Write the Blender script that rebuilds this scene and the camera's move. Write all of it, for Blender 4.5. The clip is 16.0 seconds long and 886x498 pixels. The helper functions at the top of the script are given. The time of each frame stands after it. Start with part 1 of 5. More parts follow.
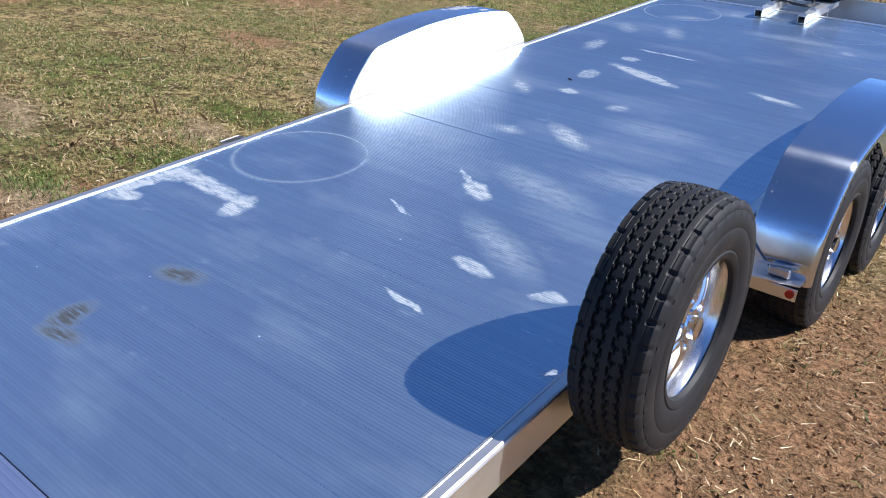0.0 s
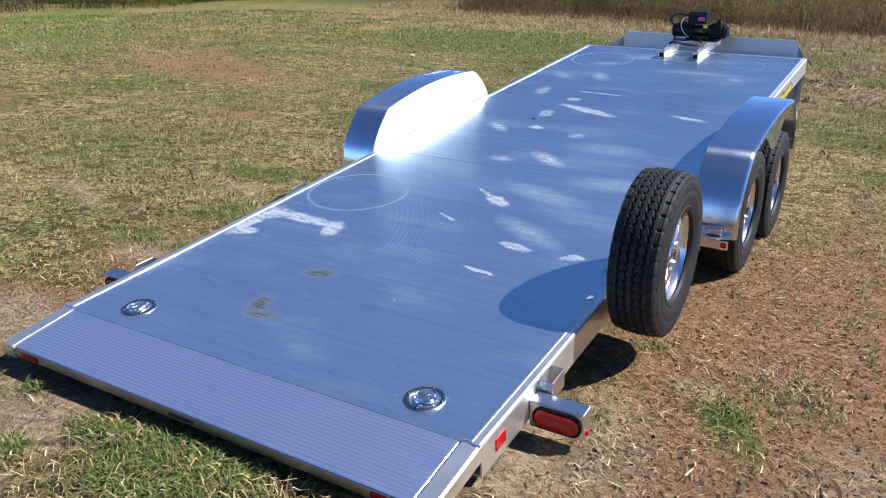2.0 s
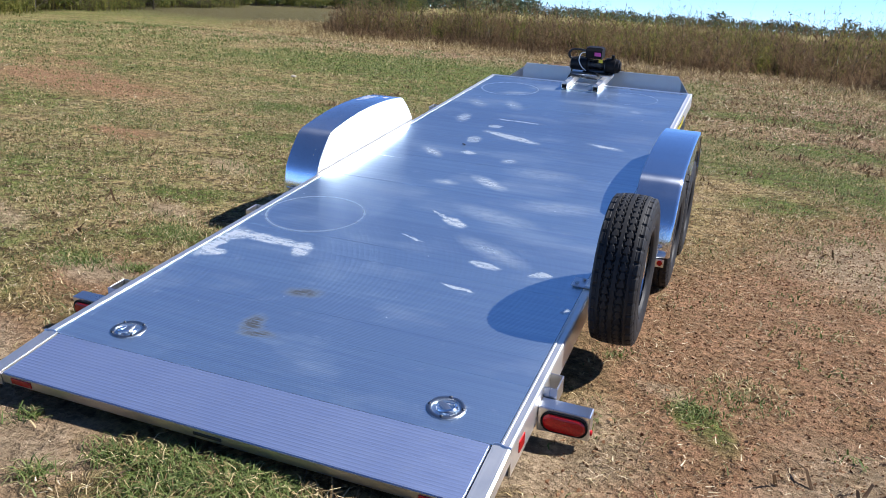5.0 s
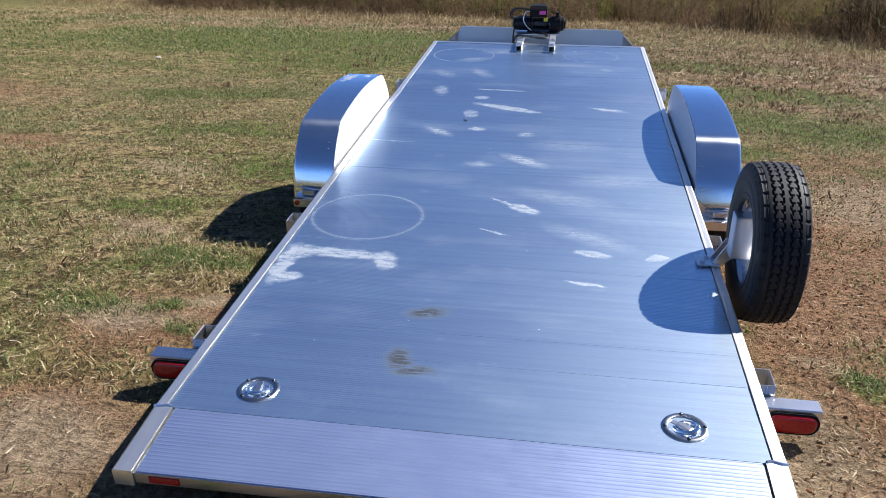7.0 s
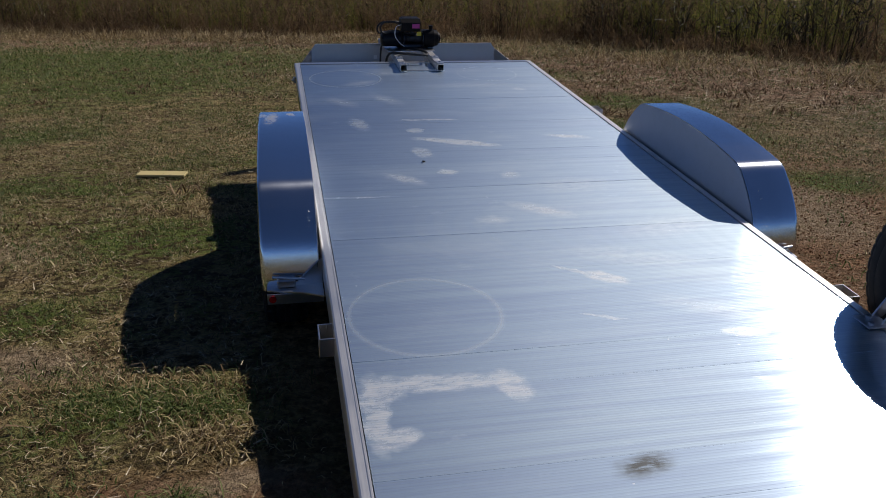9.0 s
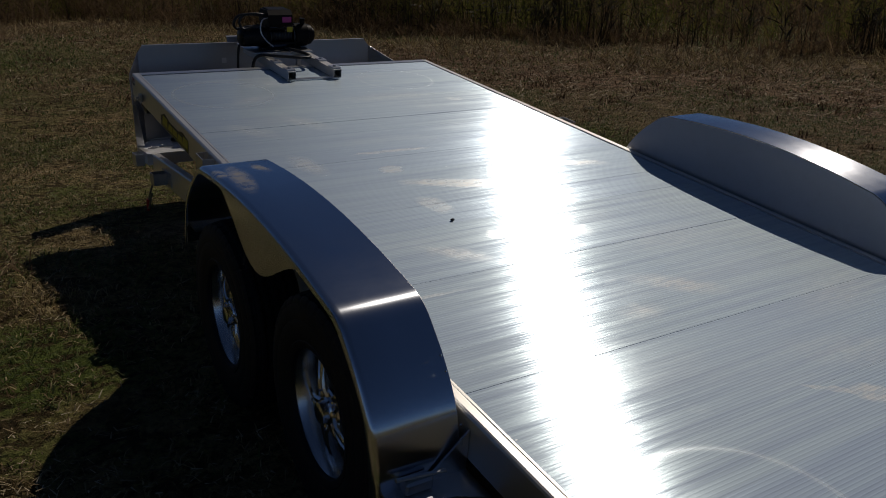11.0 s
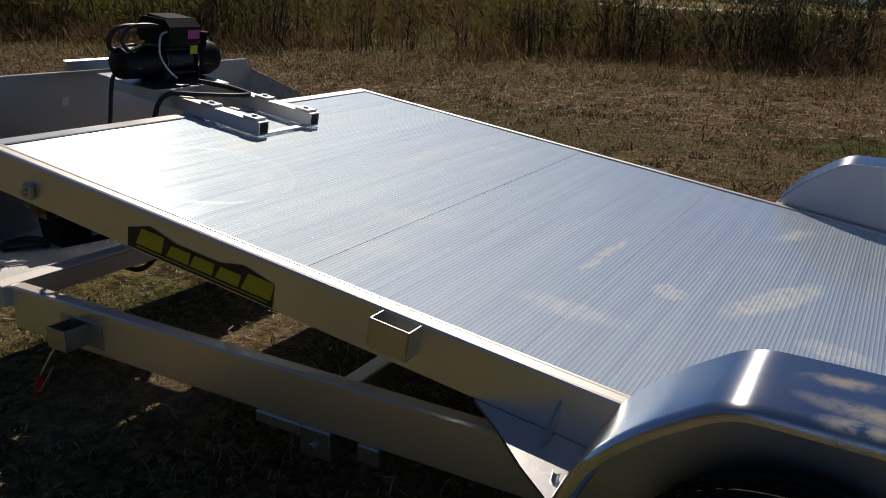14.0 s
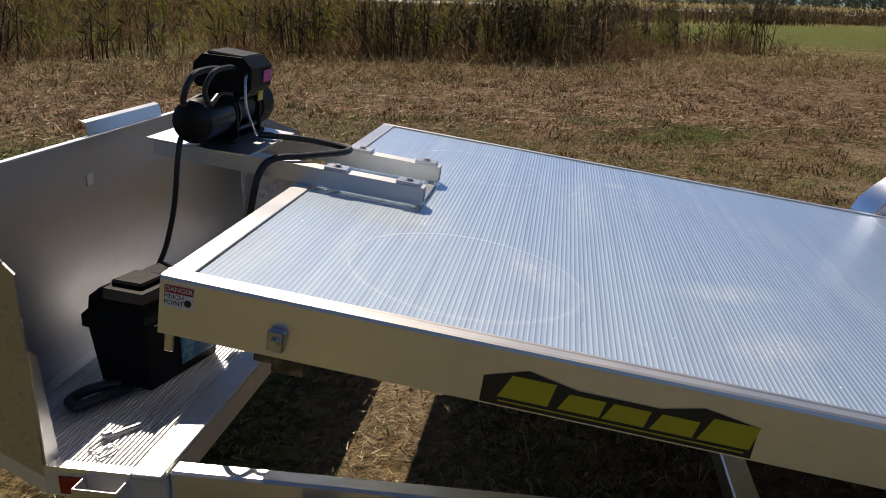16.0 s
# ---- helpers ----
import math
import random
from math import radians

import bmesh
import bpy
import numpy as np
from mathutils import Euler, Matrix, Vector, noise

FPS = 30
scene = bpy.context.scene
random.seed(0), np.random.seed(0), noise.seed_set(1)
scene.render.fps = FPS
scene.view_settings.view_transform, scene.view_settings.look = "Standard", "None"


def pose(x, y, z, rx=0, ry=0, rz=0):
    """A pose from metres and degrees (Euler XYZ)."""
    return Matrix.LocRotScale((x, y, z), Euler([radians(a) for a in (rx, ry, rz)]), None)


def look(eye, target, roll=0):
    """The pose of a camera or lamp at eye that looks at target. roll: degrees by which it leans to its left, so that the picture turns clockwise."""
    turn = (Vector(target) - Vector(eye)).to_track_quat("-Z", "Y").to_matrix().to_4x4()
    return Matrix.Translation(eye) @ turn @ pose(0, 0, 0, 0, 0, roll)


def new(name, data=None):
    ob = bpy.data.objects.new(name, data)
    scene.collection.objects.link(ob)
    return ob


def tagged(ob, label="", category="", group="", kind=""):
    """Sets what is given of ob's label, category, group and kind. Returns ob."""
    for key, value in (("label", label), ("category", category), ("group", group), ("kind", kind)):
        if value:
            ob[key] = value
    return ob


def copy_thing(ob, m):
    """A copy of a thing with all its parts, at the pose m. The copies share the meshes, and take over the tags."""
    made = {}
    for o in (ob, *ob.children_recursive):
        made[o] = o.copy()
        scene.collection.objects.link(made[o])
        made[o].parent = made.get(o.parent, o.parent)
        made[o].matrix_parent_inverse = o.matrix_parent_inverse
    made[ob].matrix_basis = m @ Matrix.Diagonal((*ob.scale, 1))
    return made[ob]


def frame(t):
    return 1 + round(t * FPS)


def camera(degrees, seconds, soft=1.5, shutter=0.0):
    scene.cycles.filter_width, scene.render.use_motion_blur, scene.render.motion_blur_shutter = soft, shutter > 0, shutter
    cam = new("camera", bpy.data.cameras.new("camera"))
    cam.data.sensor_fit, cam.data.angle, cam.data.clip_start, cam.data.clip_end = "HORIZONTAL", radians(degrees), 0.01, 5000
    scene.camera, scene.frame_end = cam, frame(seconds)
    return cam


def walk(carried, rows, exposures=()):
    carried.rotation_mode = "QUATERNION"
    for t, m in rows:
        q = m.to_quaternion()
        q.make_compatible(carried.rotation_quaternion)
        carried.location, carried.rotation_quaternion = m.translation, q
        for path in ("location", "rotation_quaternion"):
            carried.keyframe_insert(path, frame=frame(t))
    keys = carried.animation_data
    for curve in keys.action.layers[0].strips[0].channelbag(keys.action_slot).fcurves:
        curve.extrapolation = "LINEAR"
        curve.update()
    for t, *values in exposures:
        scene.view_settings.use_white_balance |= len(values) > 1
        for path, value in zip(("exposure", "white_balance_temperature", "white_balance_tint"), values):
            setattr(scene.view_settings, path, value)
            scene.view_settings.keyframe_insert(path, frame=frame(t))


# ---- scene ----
cam = camera(57.1, 16.0, 0.95)
# Deck frame: x across, y along the deck towards the hitch, z square to the deck; its rear lip rests near the ground.
TILT, LIP = 7.4, 0.11
DECK = pose(0, 0, LIP, TILT, 0, 0)
PATH = [
    (0, (1.843, -0.12, 1.332), (0.749, 1.256, 0.378), 0.9),
    (0.5, (1.893, -0.54, 1.472), (0.811, 0.901, 0.603), -1.6),
    (1, (1.863, -0.93, 1.568), (0.823, 0.546, 0.706), -2.4),
    (1.5, (1.981, -1.209, 1.608), (0.975, 0.302, 0.769), -3.0),
    (2, (2.067, -1.437, 1.656), (1.102, 0.101, 0.816), -2.8),
    (2.5, (2.03, -1.686, 1.708), (1.097, -0.109, 0.906), -3.6),
    (3, (2.008, -1.836, 1.764), (1.107, -0.211, 1.026), -3.7),
    (3.5, (1.986, -1.863, 1.758), (1.126, -0.216, 1.015), -2.5),
    (4, (1.954, -1.877, 1.75), (1.13, -0.215, 1.003), -1.3),
    (6.5, (0.645, -1.825, 1.73), (0.318, -0.053, 0.863), 1.8),
    (7, (0.277, -1.743, 1.703), (0.011, 0.036, 0.829), -0.1),
    (7.5, (-0.093, -1.6, 1.688), (-0.21, 0.191, 0.806), 0.2),
    (8, (-0.475, -1.35, 1.676), (-0.291, 0.433, 0.789), 2.2),
    (8.5, (-0.832, -0.999, 1.601), (-0.556, 0.795, 0.761), 1.9),
    (9, (-1.19, -0.573, 1.522), (-0.814, 1.201, 0.679), 1.9),
    (9.2, (-1.315, -0.375, 1.507), (-0.813, 1.367, 0.662), 2.8),
    (11.5, (-2.235, 1.781, 1.191), (-1.112, 3.213, 0.361), 6.0),
    (12, (-2.373, 2.242, 1.118), (-1.092, 3.547, 0.308), 7.7),
    (12.5, (-2.443, 2.658, 1.038), (-1.087, 3.891, 0.236), 8.0),
    (13, (-2.493, 3.124, 0.989), (-1.061, 4.266, 0.185), 8.4),
    (13.5, (-2.535, 3.628, 0.922), (-0.909, 4.538, 0.196), 10.2),
    (14, (-2.528, 4.06, 0.837), (-0.859, 4.891, 0.115), 9.5),
    (14.5, (-2.514, 4.437, 0.827), (-0.789, 5.15, 0.109), 9.2),
    (15, (-2.569, 4.889, 0.773), (-0.742, 5.312, 0.076), 9.5),
    (15.5, (-2.54, 5.308, 0.673), (-0.692, 5.628, -0.021), 9.4),
    (16, (-2.487, 5.762, 0.654), (-0.598, 5.949, 0.025), 9.5),
]
walk(cam, [(t, DECK @ look(eye, target, roll)) for t, eye, target, roll in PATH],
     [(0, 1.07, 6050, 12), (4, 1.11, 6050, 12), (7, 0.93, 6150, 12), (7.5, 0.84, 6250, 12), (8, 0.54, 6250, 12), (8.5, -0.10, 6350, 13), (9, -0.48, 6500, 14), (11.5, -1.99, 7200, 12), (12, -1.9, 7300, 12), (12.5, -1.41, 7400, 12), (13.5, -1.01, 7500, 13), (14.5, -0.70, 7600, 13), (15, -0.69, 7600, 12), (15.5, -0.40, 7700, 13), (16, -0.10, 7700, 13)])

# ---- world and sun ----
SUN = Vector((0.597, 0.335, 0.729)).normalized()
world = bpy.data.worlds.new("world")
scene.world = world
world.use_nodes = True
wn, wl = world.node_tree.nodes, world.node_tree.links
sky = wn.new("ShaderNodeTexSky")
sky.sky_type = "NISHITA"
sky.sun_disc = False
sky.sun_elevation = math.asin(SUN.z)
sky.sun_rotation = math.atan2(SUN.x, SUN.y)
sky.altitude = 5500.0
sky.air_density, sky.dust_density, sky.ozone_density = 0.85, 0.0, 7.0
wl.new(sky.outputs[0], wn["Background"].inputs[0])
wn["Background"].inputs[1].default_value = 0.100
sun = new("sun", bpy.data.lights.new("sun", "SUN"))
sun.data.energy, sun.data.angle, sun.data.color = 5.0, radians(0.53), (1.0, 0.955, 0.89)
sun.matrix_world = look(SUN * 50, (0, 0, 0))


# ---- materials ----
class Mat:
    """A node material with short helpers."""

    def __init__(self, name, rough=0.5, metal=0.0, colour=(0.5, 0.5, 0.5)):
        self.m = bpy.data.materials.new(name)
        self.m.use_nodes = True
        self.n, self.l = self.m.node_tree.nodes, self.m.node_tree.links
        self.b = self.n["Principled BSDF"]
        self.b.inputs["Roughness"].default_value = rough
        self.b.inputs["Metallic"].default_value = metal
        self.b.inputs["Base Color"].default_value = (*colour, 1)

    def put(self, sock, v):
        if isinstance(v, (int, float)):
            sock.default_value = v
        elif isinstance(v, tuple):
            sock.default_value = (*v, 1) if len(v) == 3 and len(sock.default_value) == 4 else v
        else:
            self.l.new(v, sock)

    def pos(self):
        return self.n.new("ShaderNodeNewGeometry").outputs["Position"]

    def obj(self):
        return self.n.new("ShaderNodeTexCoord").outputs["Object"]

    def rnd(self):
        return self.n.new("ShaderNodeObjectInfo").outputs["Random"]

    def island(self):
        return self.n.new("ShaderNodeNewGeometry").outputs["Random Per Island"]

    def noise(self, vec, scale, detail=4.0, rough=0.55, distort=0.0):
        t = self.n.new("ShaderNodeTexNoise")
        self.put(t.inputs["Vector"], vec)
        t.inputs["Scale"].default_value, t.inputs["Detail"].default_value = scale, detail
        t.inputs["Roughness"].default_value, t.inputs["Distortion"].default_value = rough, distort
        return t.outputs["Fac"]

    def voronoi(self, vec, scale, out="Distance"):
        t = self.n.new("ShaderNodeTexVoronoi")
        self.put(t.inputs["Vector"], vec)
        t.inputs["Scale"].default_value = scale
        return t.outputs[out]

    def ramp(self, fac, *stops):
        r = self.n.new("ShaderNodeValToRGB")
        self.put(r.inputs[0], fac)
        e = r.color_ramp.elements
        while len(e) < len(stops):
            e.new(0.5)
        for el, (p, c) in zip(e, stops):
            el.position = p
            el.color = (c, c, c, 1) if isinstance(c, (int, float)) else (*c, 1)
        return r.outputs[0]

    def mix(self, fac, a, b, blend="MIX"):
        x = self.n.new("ShaderNodeMix")
        x.data_type, x.blend_type = "RGBA", blend
        self.put(x.inputs[0], fac)
        self.put(x.inputs[6], a)
        self.put(x.inputs[7], b)
        return x.outputs[2]

    def math(self, op, a, b=0.0, c=None, clamp=False):
        x = self.n.new("ShaderNodeMath")
        x.operation, x.use_clamp = op, clamp
        self.put(x.inputs[0], a)
        self.put(x.inputs[1], b)
        if c is not None:
            self.put(x.inputs[2], c)
        return x.outputs[0]

    def scale(self, vec, s, loc=(0.0, 0.0, 0.0), rot=(0.0, 0.0, 0.0)):
        x = self.n.new("ShaderNodeMapping")
        self.put(x.inputs["Vector"], vec)
        x.inputs["Location"].default_value = loc
        x.inputs["Rotation"].default_value = rot
        x.inputs["Scale"].default_value = s
        return x.outputs[0]

    def bump(self, height, dist, strength=1.0):
        x = self.n.new("ShaderNodeBump")
        x.inputs["Distance"].default_value, x.inputs["Strength"].default_value = dist, strength
        self.put(x.inputs["Height"], height)
        self.l.new(x.outputs[0], self.b.inputs["Normal"])

    def set(self, **kw):
        for k, v in kw.items():
            self.put(self.b.inputs[k.replace("_", " ").title().replace("Ior", "IOR")], v)
        return self

    def blob(self, vec, cx, cy, rx, ry, turn=0.0, soft=0.35):
        """A soft ellipse in the plane: 1 inside, 0 outside."""
        c, s = math.cos(radians(turn)), math.sin(radians(turn))
        v = self.scale(vec, (1, 1, 0), (-cx, -cy, 0))
        v = self.scale(v, (1 / rx, 1 / ry, 0), (0, 0, 0), (0, 0, 0)) if not turn else self.scale(self.scale(v, (1, 1, 1), (0, 0, 0), (0, 0, -radians(turn))), (1 / rx, 1 / ry, 0))
        ln = self.n.new("ShaderNodeVectorMath")
        ln.operation = "LENGTH"
        self.put(ln.inputs[0], v)
        mr = self.n.new("ShaderNodeMapRange")
        self.put(mr.inputs[0], ln.outputs["Value"])
        for i, val in zip((1, 2, 3, 4), (1 - soft, 1 + soft, 1.0, 0.0)):
            mr.inputs[i].default_value = val
        return mr.outputs[0]


def deck_coords(mat):
    """Position in the deck's own frame, shared by all its pieces."""
    v = mat.scale(mat.pos(), (1, 1, 1), (0, 0, -LIP))
    return mat.scale(v, (1, 1, 1), (0, 0, 0), (-radians(TILT), 0, 0))


def aluminium(name, tint=(0.80, 0.81, 0.83), rough=0.27, along="y", dull=0.15, grain=1.0):
    """Mill-finish aluminium: fine drawn lines, smudges, dull oxide spots."""
    m = Mat(name, rough, 1.0)
    p = m.obj()
    st = {"x": (2, 90, 90), "y": (90, 2, 90), "z": (90, 90, 2)}[along]
    lines = m.noise(m.scale(p, st), 2.0, 3.0)
    smudge = m.noise(p, 3.5, 5.0, 0.65)
    spots = m.ramp(m.noise(p, 17.0, 4.0, 0.7), (0.52, 0.0), (0.72, 1.0))
    m.set(base_color=m.mix(m.math("MULTIPLY", spots, dull), m.mix(smudge, tint, tuple(c * 0.88 for c in tint)), (0.62, 0.61, 0.59)))
    r = m.math("MULTIPLY_ADD", smudge, 0.16, rough - 0.08)
    m.set(roughness=m.math("ADD", r, m.math("MULTIPLY_ADD", lines, 0.10 * min(1.0, grain * 1.5), -0.05 * min(1.0, grain * 1.5))))
    m.bump(m.math("ADD", lines, m.math("MULTIPLY", smudge, 0.6)), 0.0004 * grain, 0.35)
    return m


def deck_material():
    """Extruded aluminium decking: drawn along x, with tyre rings, chalky scuffs, mud and one painted sunlit spot."""
    m = Mat("deck_aluminium", 0.3, 1.0)
    v = deck_coords(m)
    wob = m.n.new("ShaderNodeVectorMath")
    wob.operation = "MULTIPLY_ADD"
    tn = m.n.new("ShaderNodeTexNoise")
    m.put(tn.inputs["Vector"], v)
    tn.inputs["Scale"].default_value, tn.inputs["Detail"].default_value = 11.0, 6.0
    tn.inputs["Roughness"].default_value = 0.68
    m.put(wob.inputs[0], tn.outputs["Color"])
    wob.inputs[1].default_value = (0.10, 0.055, 0.0)
    shift = m.scale(v, (1, 1, 0), (-0.05, -0.027, 0))
    m.put(wob.inputs[2], shift)
    w = wob.outputs[0]
    scuff_and_sun = 0.0
    solid = 0.0
    for cx, cy, rx, ry, turn, s in SMEARS_AND_SUNSPOT:
        solid = m.math("MAXIMUM", solid, m.math("MULTIPLY", m.blob(w, cx, cy, rx, ry, turn, 0.22), s))
    for cx, cy, rx, ry, turn, s in DUSTY:
        scuff_and_sun = m.math("MAXIMUM", scuff_and_sun, m.math("MULTIPLY", m.blob(w, cx, cy, rx, ry, turn, 0.6), s))
    # rings left by tyres that lay on the deck
    ring = 0.0
    for cx, cy, r, s in RINGS:
        d = m.n.new("ShaderNodeVectorMath")
        d.operation = "LENGTH"
        m.put(d.inputs[0], m.scale(v, (1, 1, 0), (-cx, -cy, 0)))
        band = m.math("MULTIPLY", m.math("SUBTRACT", d.outputs["Value"], r), 1 / 0.024)
        band = m.math("SUBTRACT", 1.0, m.math("ABSOLUTE", band), clamp=True)
        ring = m.math("MAXIMUM", ring, m.math("MULTIPLY", m.math("MULTIPLY", band, band), s))
    patchy = m.ramp(m.noise(m.scale(v, (0.6, 1.5, 1)), 24.0, 6.0, 0.72), (0.34, 0.25), (0.58, 1.0))
    ribs = m.ramp(m.math("FRACT", m.math("MULTIPLY", m.n_sep(v, 1), 1 / PITCH)), (0.0, 0.75), (0.5, 1.0), (1.0, 0.75))
    firm = m.ramp(m.noise(m.scale(v, (0.6, 1.5, 1)), 22.0, 6.0, 0.75), (0.34, 0.12), (0.58, 0.85))
    scuff_and_sun = m.math("MULTIPLY", m.math("MAXIMUM", m.math("MULTIPLY", scuff_and_sun, patchy), m.math("MULTIPLY", solid, firm)), ribs)
    # broad dusty bands and fine scratches
    dust = m.ramp(m.noise(m.scale(v, (0.7, 1.6, 1)), 1.6, 6.0, 0.62), (0.51, 0.0), (0.80, 0.20))
    dry = m.ramp(m.noise(m.scale(v, (1.0, 2.0, 1)), 5.0, 5.0, 0.7), (0.61, 0.0), (0.82, 0.24))
    specks = m.ramp(m.voronoi(m.scale(v, (1, 1.6, 1)), 5.5), (0.012, 0.8), (0.03, 0.0))
    scuff_and_sun = m.math("MAXIMUM", scuff_and_sun, m.math("MULTIPLY", ring, 0.29))
    white = m.math("MAXIMUM", m.math("MAXIMUM", scuff_and_sun, specks), m.math("MAXIMUM", dust, dry))
    lines = m.noise(m.scale(v, (1.2, 150, 1)), 1.0, 4.0, 0.6)
    streak = m.ramp(m.noise(m.scale(v, (0.55, 22, 1)), 1.6, 5.0, 0.7), (0.42, 0.0), (0.62, 1.0))
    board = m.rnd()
    # Blue of the reflected sky is put into the metal's base colour.
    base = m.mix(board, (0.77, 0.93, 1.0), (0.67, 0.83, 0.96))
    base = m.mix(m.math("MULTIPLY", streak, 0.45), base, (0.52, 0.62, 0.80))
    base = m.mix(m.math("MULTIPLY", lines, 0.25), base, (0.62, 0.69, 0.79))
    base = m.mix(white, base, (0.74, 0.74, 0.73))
    mud = 0.0
    for cx, cy, rx, ry, turn in MUD:
        mud = m.math("MAXIMUM", mud, m.blob(w, cx, cy, rx, ry, turn, 0.45))
    mud = m.math("MULTIPLY", mud, m.ramp(m.noise(m.scale(v, (0.35, 3.2, 1)), 30.0, 6.0, 0.75), (0.36, 0.0), (0.52, 0.9)))
    base = m.mix(mud, base, (0.14, 0.125, 0.095))
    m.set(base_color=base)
    m.set(metallic=m.math("SUBTRACT", 0.92, m.math("MAXIMUM", m.math("MULTIPLY", white, 0.70), m.math("MULTIPLY", mud, 0.3)), clamp=True))
    r = m.math("MULTIPLY_ADD", white, 0.20, m.math("MULTIPLY_ADD", board, 0.06, 0.165))
    r = m.math("MULTIPLY_ADD", ring, 0.10, r)
    m.set(roughness=m.math("ADD", r, m.math("MULTIPLY_ADD", streak, -0.05, m.math("MULTIPLY", lines, 0.05))))
    m.set(anisotropic=1.0)
    tg = m.n.new("ShaderNodeCombineXYZ")
    tg.inputs[1].default_value = 1.0
    m.l.new(tg.outputs[0], m.b.inputs["Tangent"])
    m.bump(lines, 0.0005, 0.30)
    # oxide film: a second, broad lobe
    g = m.n.new("ShaderNodeBsdfAnisotropic")
    g.distribution = "BECKMANN"
    m.put(g.inputs["Color"], base)
    g.inputs["Roughness"].default_value, g.inputs["Anisotropy"].default_value = 0.64, -0.25
    m.l.new(tg.outputs[0], g.inputs["Tangent"])
    mx = m.n.new("ShaderNodeMixShader")
    mx.inputs[0].default_value = 0.25
    m.l.new(m.b.outputs[0], mx.inputs[1])
    m.l.new(g.outputs[0], mx.inputs[2])
    m.l.new(mx.outputs[0], m.n["Material Output"].inputs[0])
    return m


def _sep(self, vec, i):
    s = self.n.new("ShaderNodeSeparateXYZ")
    self.put(s.inputs[0], vec)
    return s.outputs[i]


Mat.n_sep = _sep
PITCH = 0.01185
# across, along, half sizes, turn, strength
SMEARS_AND_SUNSPOT = [
    # (0.975, 1.44) is a sunlit spot in the spare wheel's shadow, painted pale.
    (-0.71, 1.615, 0.25, 0.047, -2, 1.0), (-0.49, 1.565, 0.055, 0.085, 12, 1.0), (-0.95, 1.49, 0.042, 0.20, 0, 1.0), (-0.905, 1.345, 0.075, 0.05, 8, 1.0), (-0.91, 1.60, 0.07, 0.07, 0, 1.0), (-0.02, 1.955, 0.085, 0.011, -22, 0.9), (0.75, 1.755, 0.05, 0.022, 20, 0.8), (0.975, 1.44, 0.02, 0.03, 0, 0.8),
    (-0.12, 4.165, 0.25, 0.05, -22, 1.0), (-0.335, 4.43, 0.05, 0.045, 0, 0.8), (-0.37, 3.98, 0.055, 0.09, 10, 0.6), (-0.21, 4.668, 0.20, 0.014, -1, 0.9),
    (0.11, 2.27, 0.09, 0.045, -35, 1.0), (0.0, 2.345, 0.09, 0.013, -38, 0.9), (0.43, 1.47, 0.09, 0.013, -12, 1.0), (0.46, 1.77, 0.08, 0.035, -12, 0.9),
    (0.77, 1.774, 0.04, 0.03, 0, 0.8), (-0.285, 3.63, 0.055, 0.045, 0, 0.9),
]
DUSTY = [
    (-0.68, 4.60, 0.045, 0.11, 10, 0.6), (-0.55, 3.545, 0.11, 0.04, -45, 0.7), (0.05, 3.55, 0.045, 0.05, 0, 0.5), (0.07, 3.03, 0.14, 0.05, -35, 0.7),
    (-0.20, 2.93, 0.07, 0.04, 0, 0.5), (0.62, 4.21, 0.11, 0.03, -17, 0.8), (-0.43, 5.23, 0.06, 0.14, 30, 0.4), (-0.75, 5.17, 0.06, 0.13, 35, 0.4), (-0.55, 5.72, 0.12, 0.05, 20, 0.4), (-0.30, 6.05, 0.16, 0.06, 10, 0.35), (0.30, 5.6, 0.3, 0.07, 0, 0.3),
    (0.45, 1.95, 0.20, 0.06, -30, 0.35), (0.30, 2.45, 0.25, 0.08, -20, 0.3), (0.60, 2.75, 0.22, 0.09, 10, 0.3), (-0.86, 3.30, 0.17, 0.008, -3, 0.6),
    (0.64, 5.46, 0.05, 0.04, 0, 0.5), (0.35, 3.35, 0.2, 0.1, 0, 0.25),
]
RINGS = [(-0.69, 2.065, 0.288, 0.8), (-0.66, 5.88, 0.28, 0.7), (0.52, 5.98, 0.245, 0.5)]
MUD = [(-0.22, 1.12, 0.085, 0.04, 12), (-0.27, 0.775, 0.045, 0.075, 12), (-0.20, 0.70, 0.075, 0.03, 8)]

deck_mat = deck_material()
# Ramp tint carries the blue sky reflection as colour.
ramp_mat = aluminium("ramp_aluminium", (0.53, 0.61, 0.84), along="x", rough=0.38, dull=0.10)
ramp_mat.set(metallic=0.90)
# Warm tint puts the tan ground's reflection into the rail and beam colour.
alu_y = aluminium("rail_aluminium", (0.93, 0.905, 0.855), along="y", rough=0.40)
alu_y.set(metallic=0.96)
alu_x = aluminium("bar_aluminium", along="x", rough=0.33)
alu_z = aluminium("sheet_aluminium", (0.72, 0.73, 0.76), along="z", rough=0.30, dull=0.25)
# Bluish tint adds mirrored sky to the fender's colour.
fender_mat = aluminium("fender_aluminium", (0.76, 0.80, 0.87), along="x", rough=0.22, dull=0.05, grain=0.15)
_v = deck_coords(fender_mat)
_dry = fender_mat.math("MULTIPLY", fender_mat.math("MAXIMUM", fender_mat.blob(_v, -1.235, 3.87, 0.03, 0.13, -6, 0.5), fender_mat.math("MAXIMUM", fender_mat.blob(_v, -1.285, 3.95, 0.022, 0.05, 0, 0.4), fender_mat.blob(_v, -1.13, 3.98, 0.02, 0.05, 10, 0.6))), fender_mat.ramp(fender_mat.noise(_v, 22.0, 5.0, 0.7), (0.36, 0.0), (0.62, 0.6)))
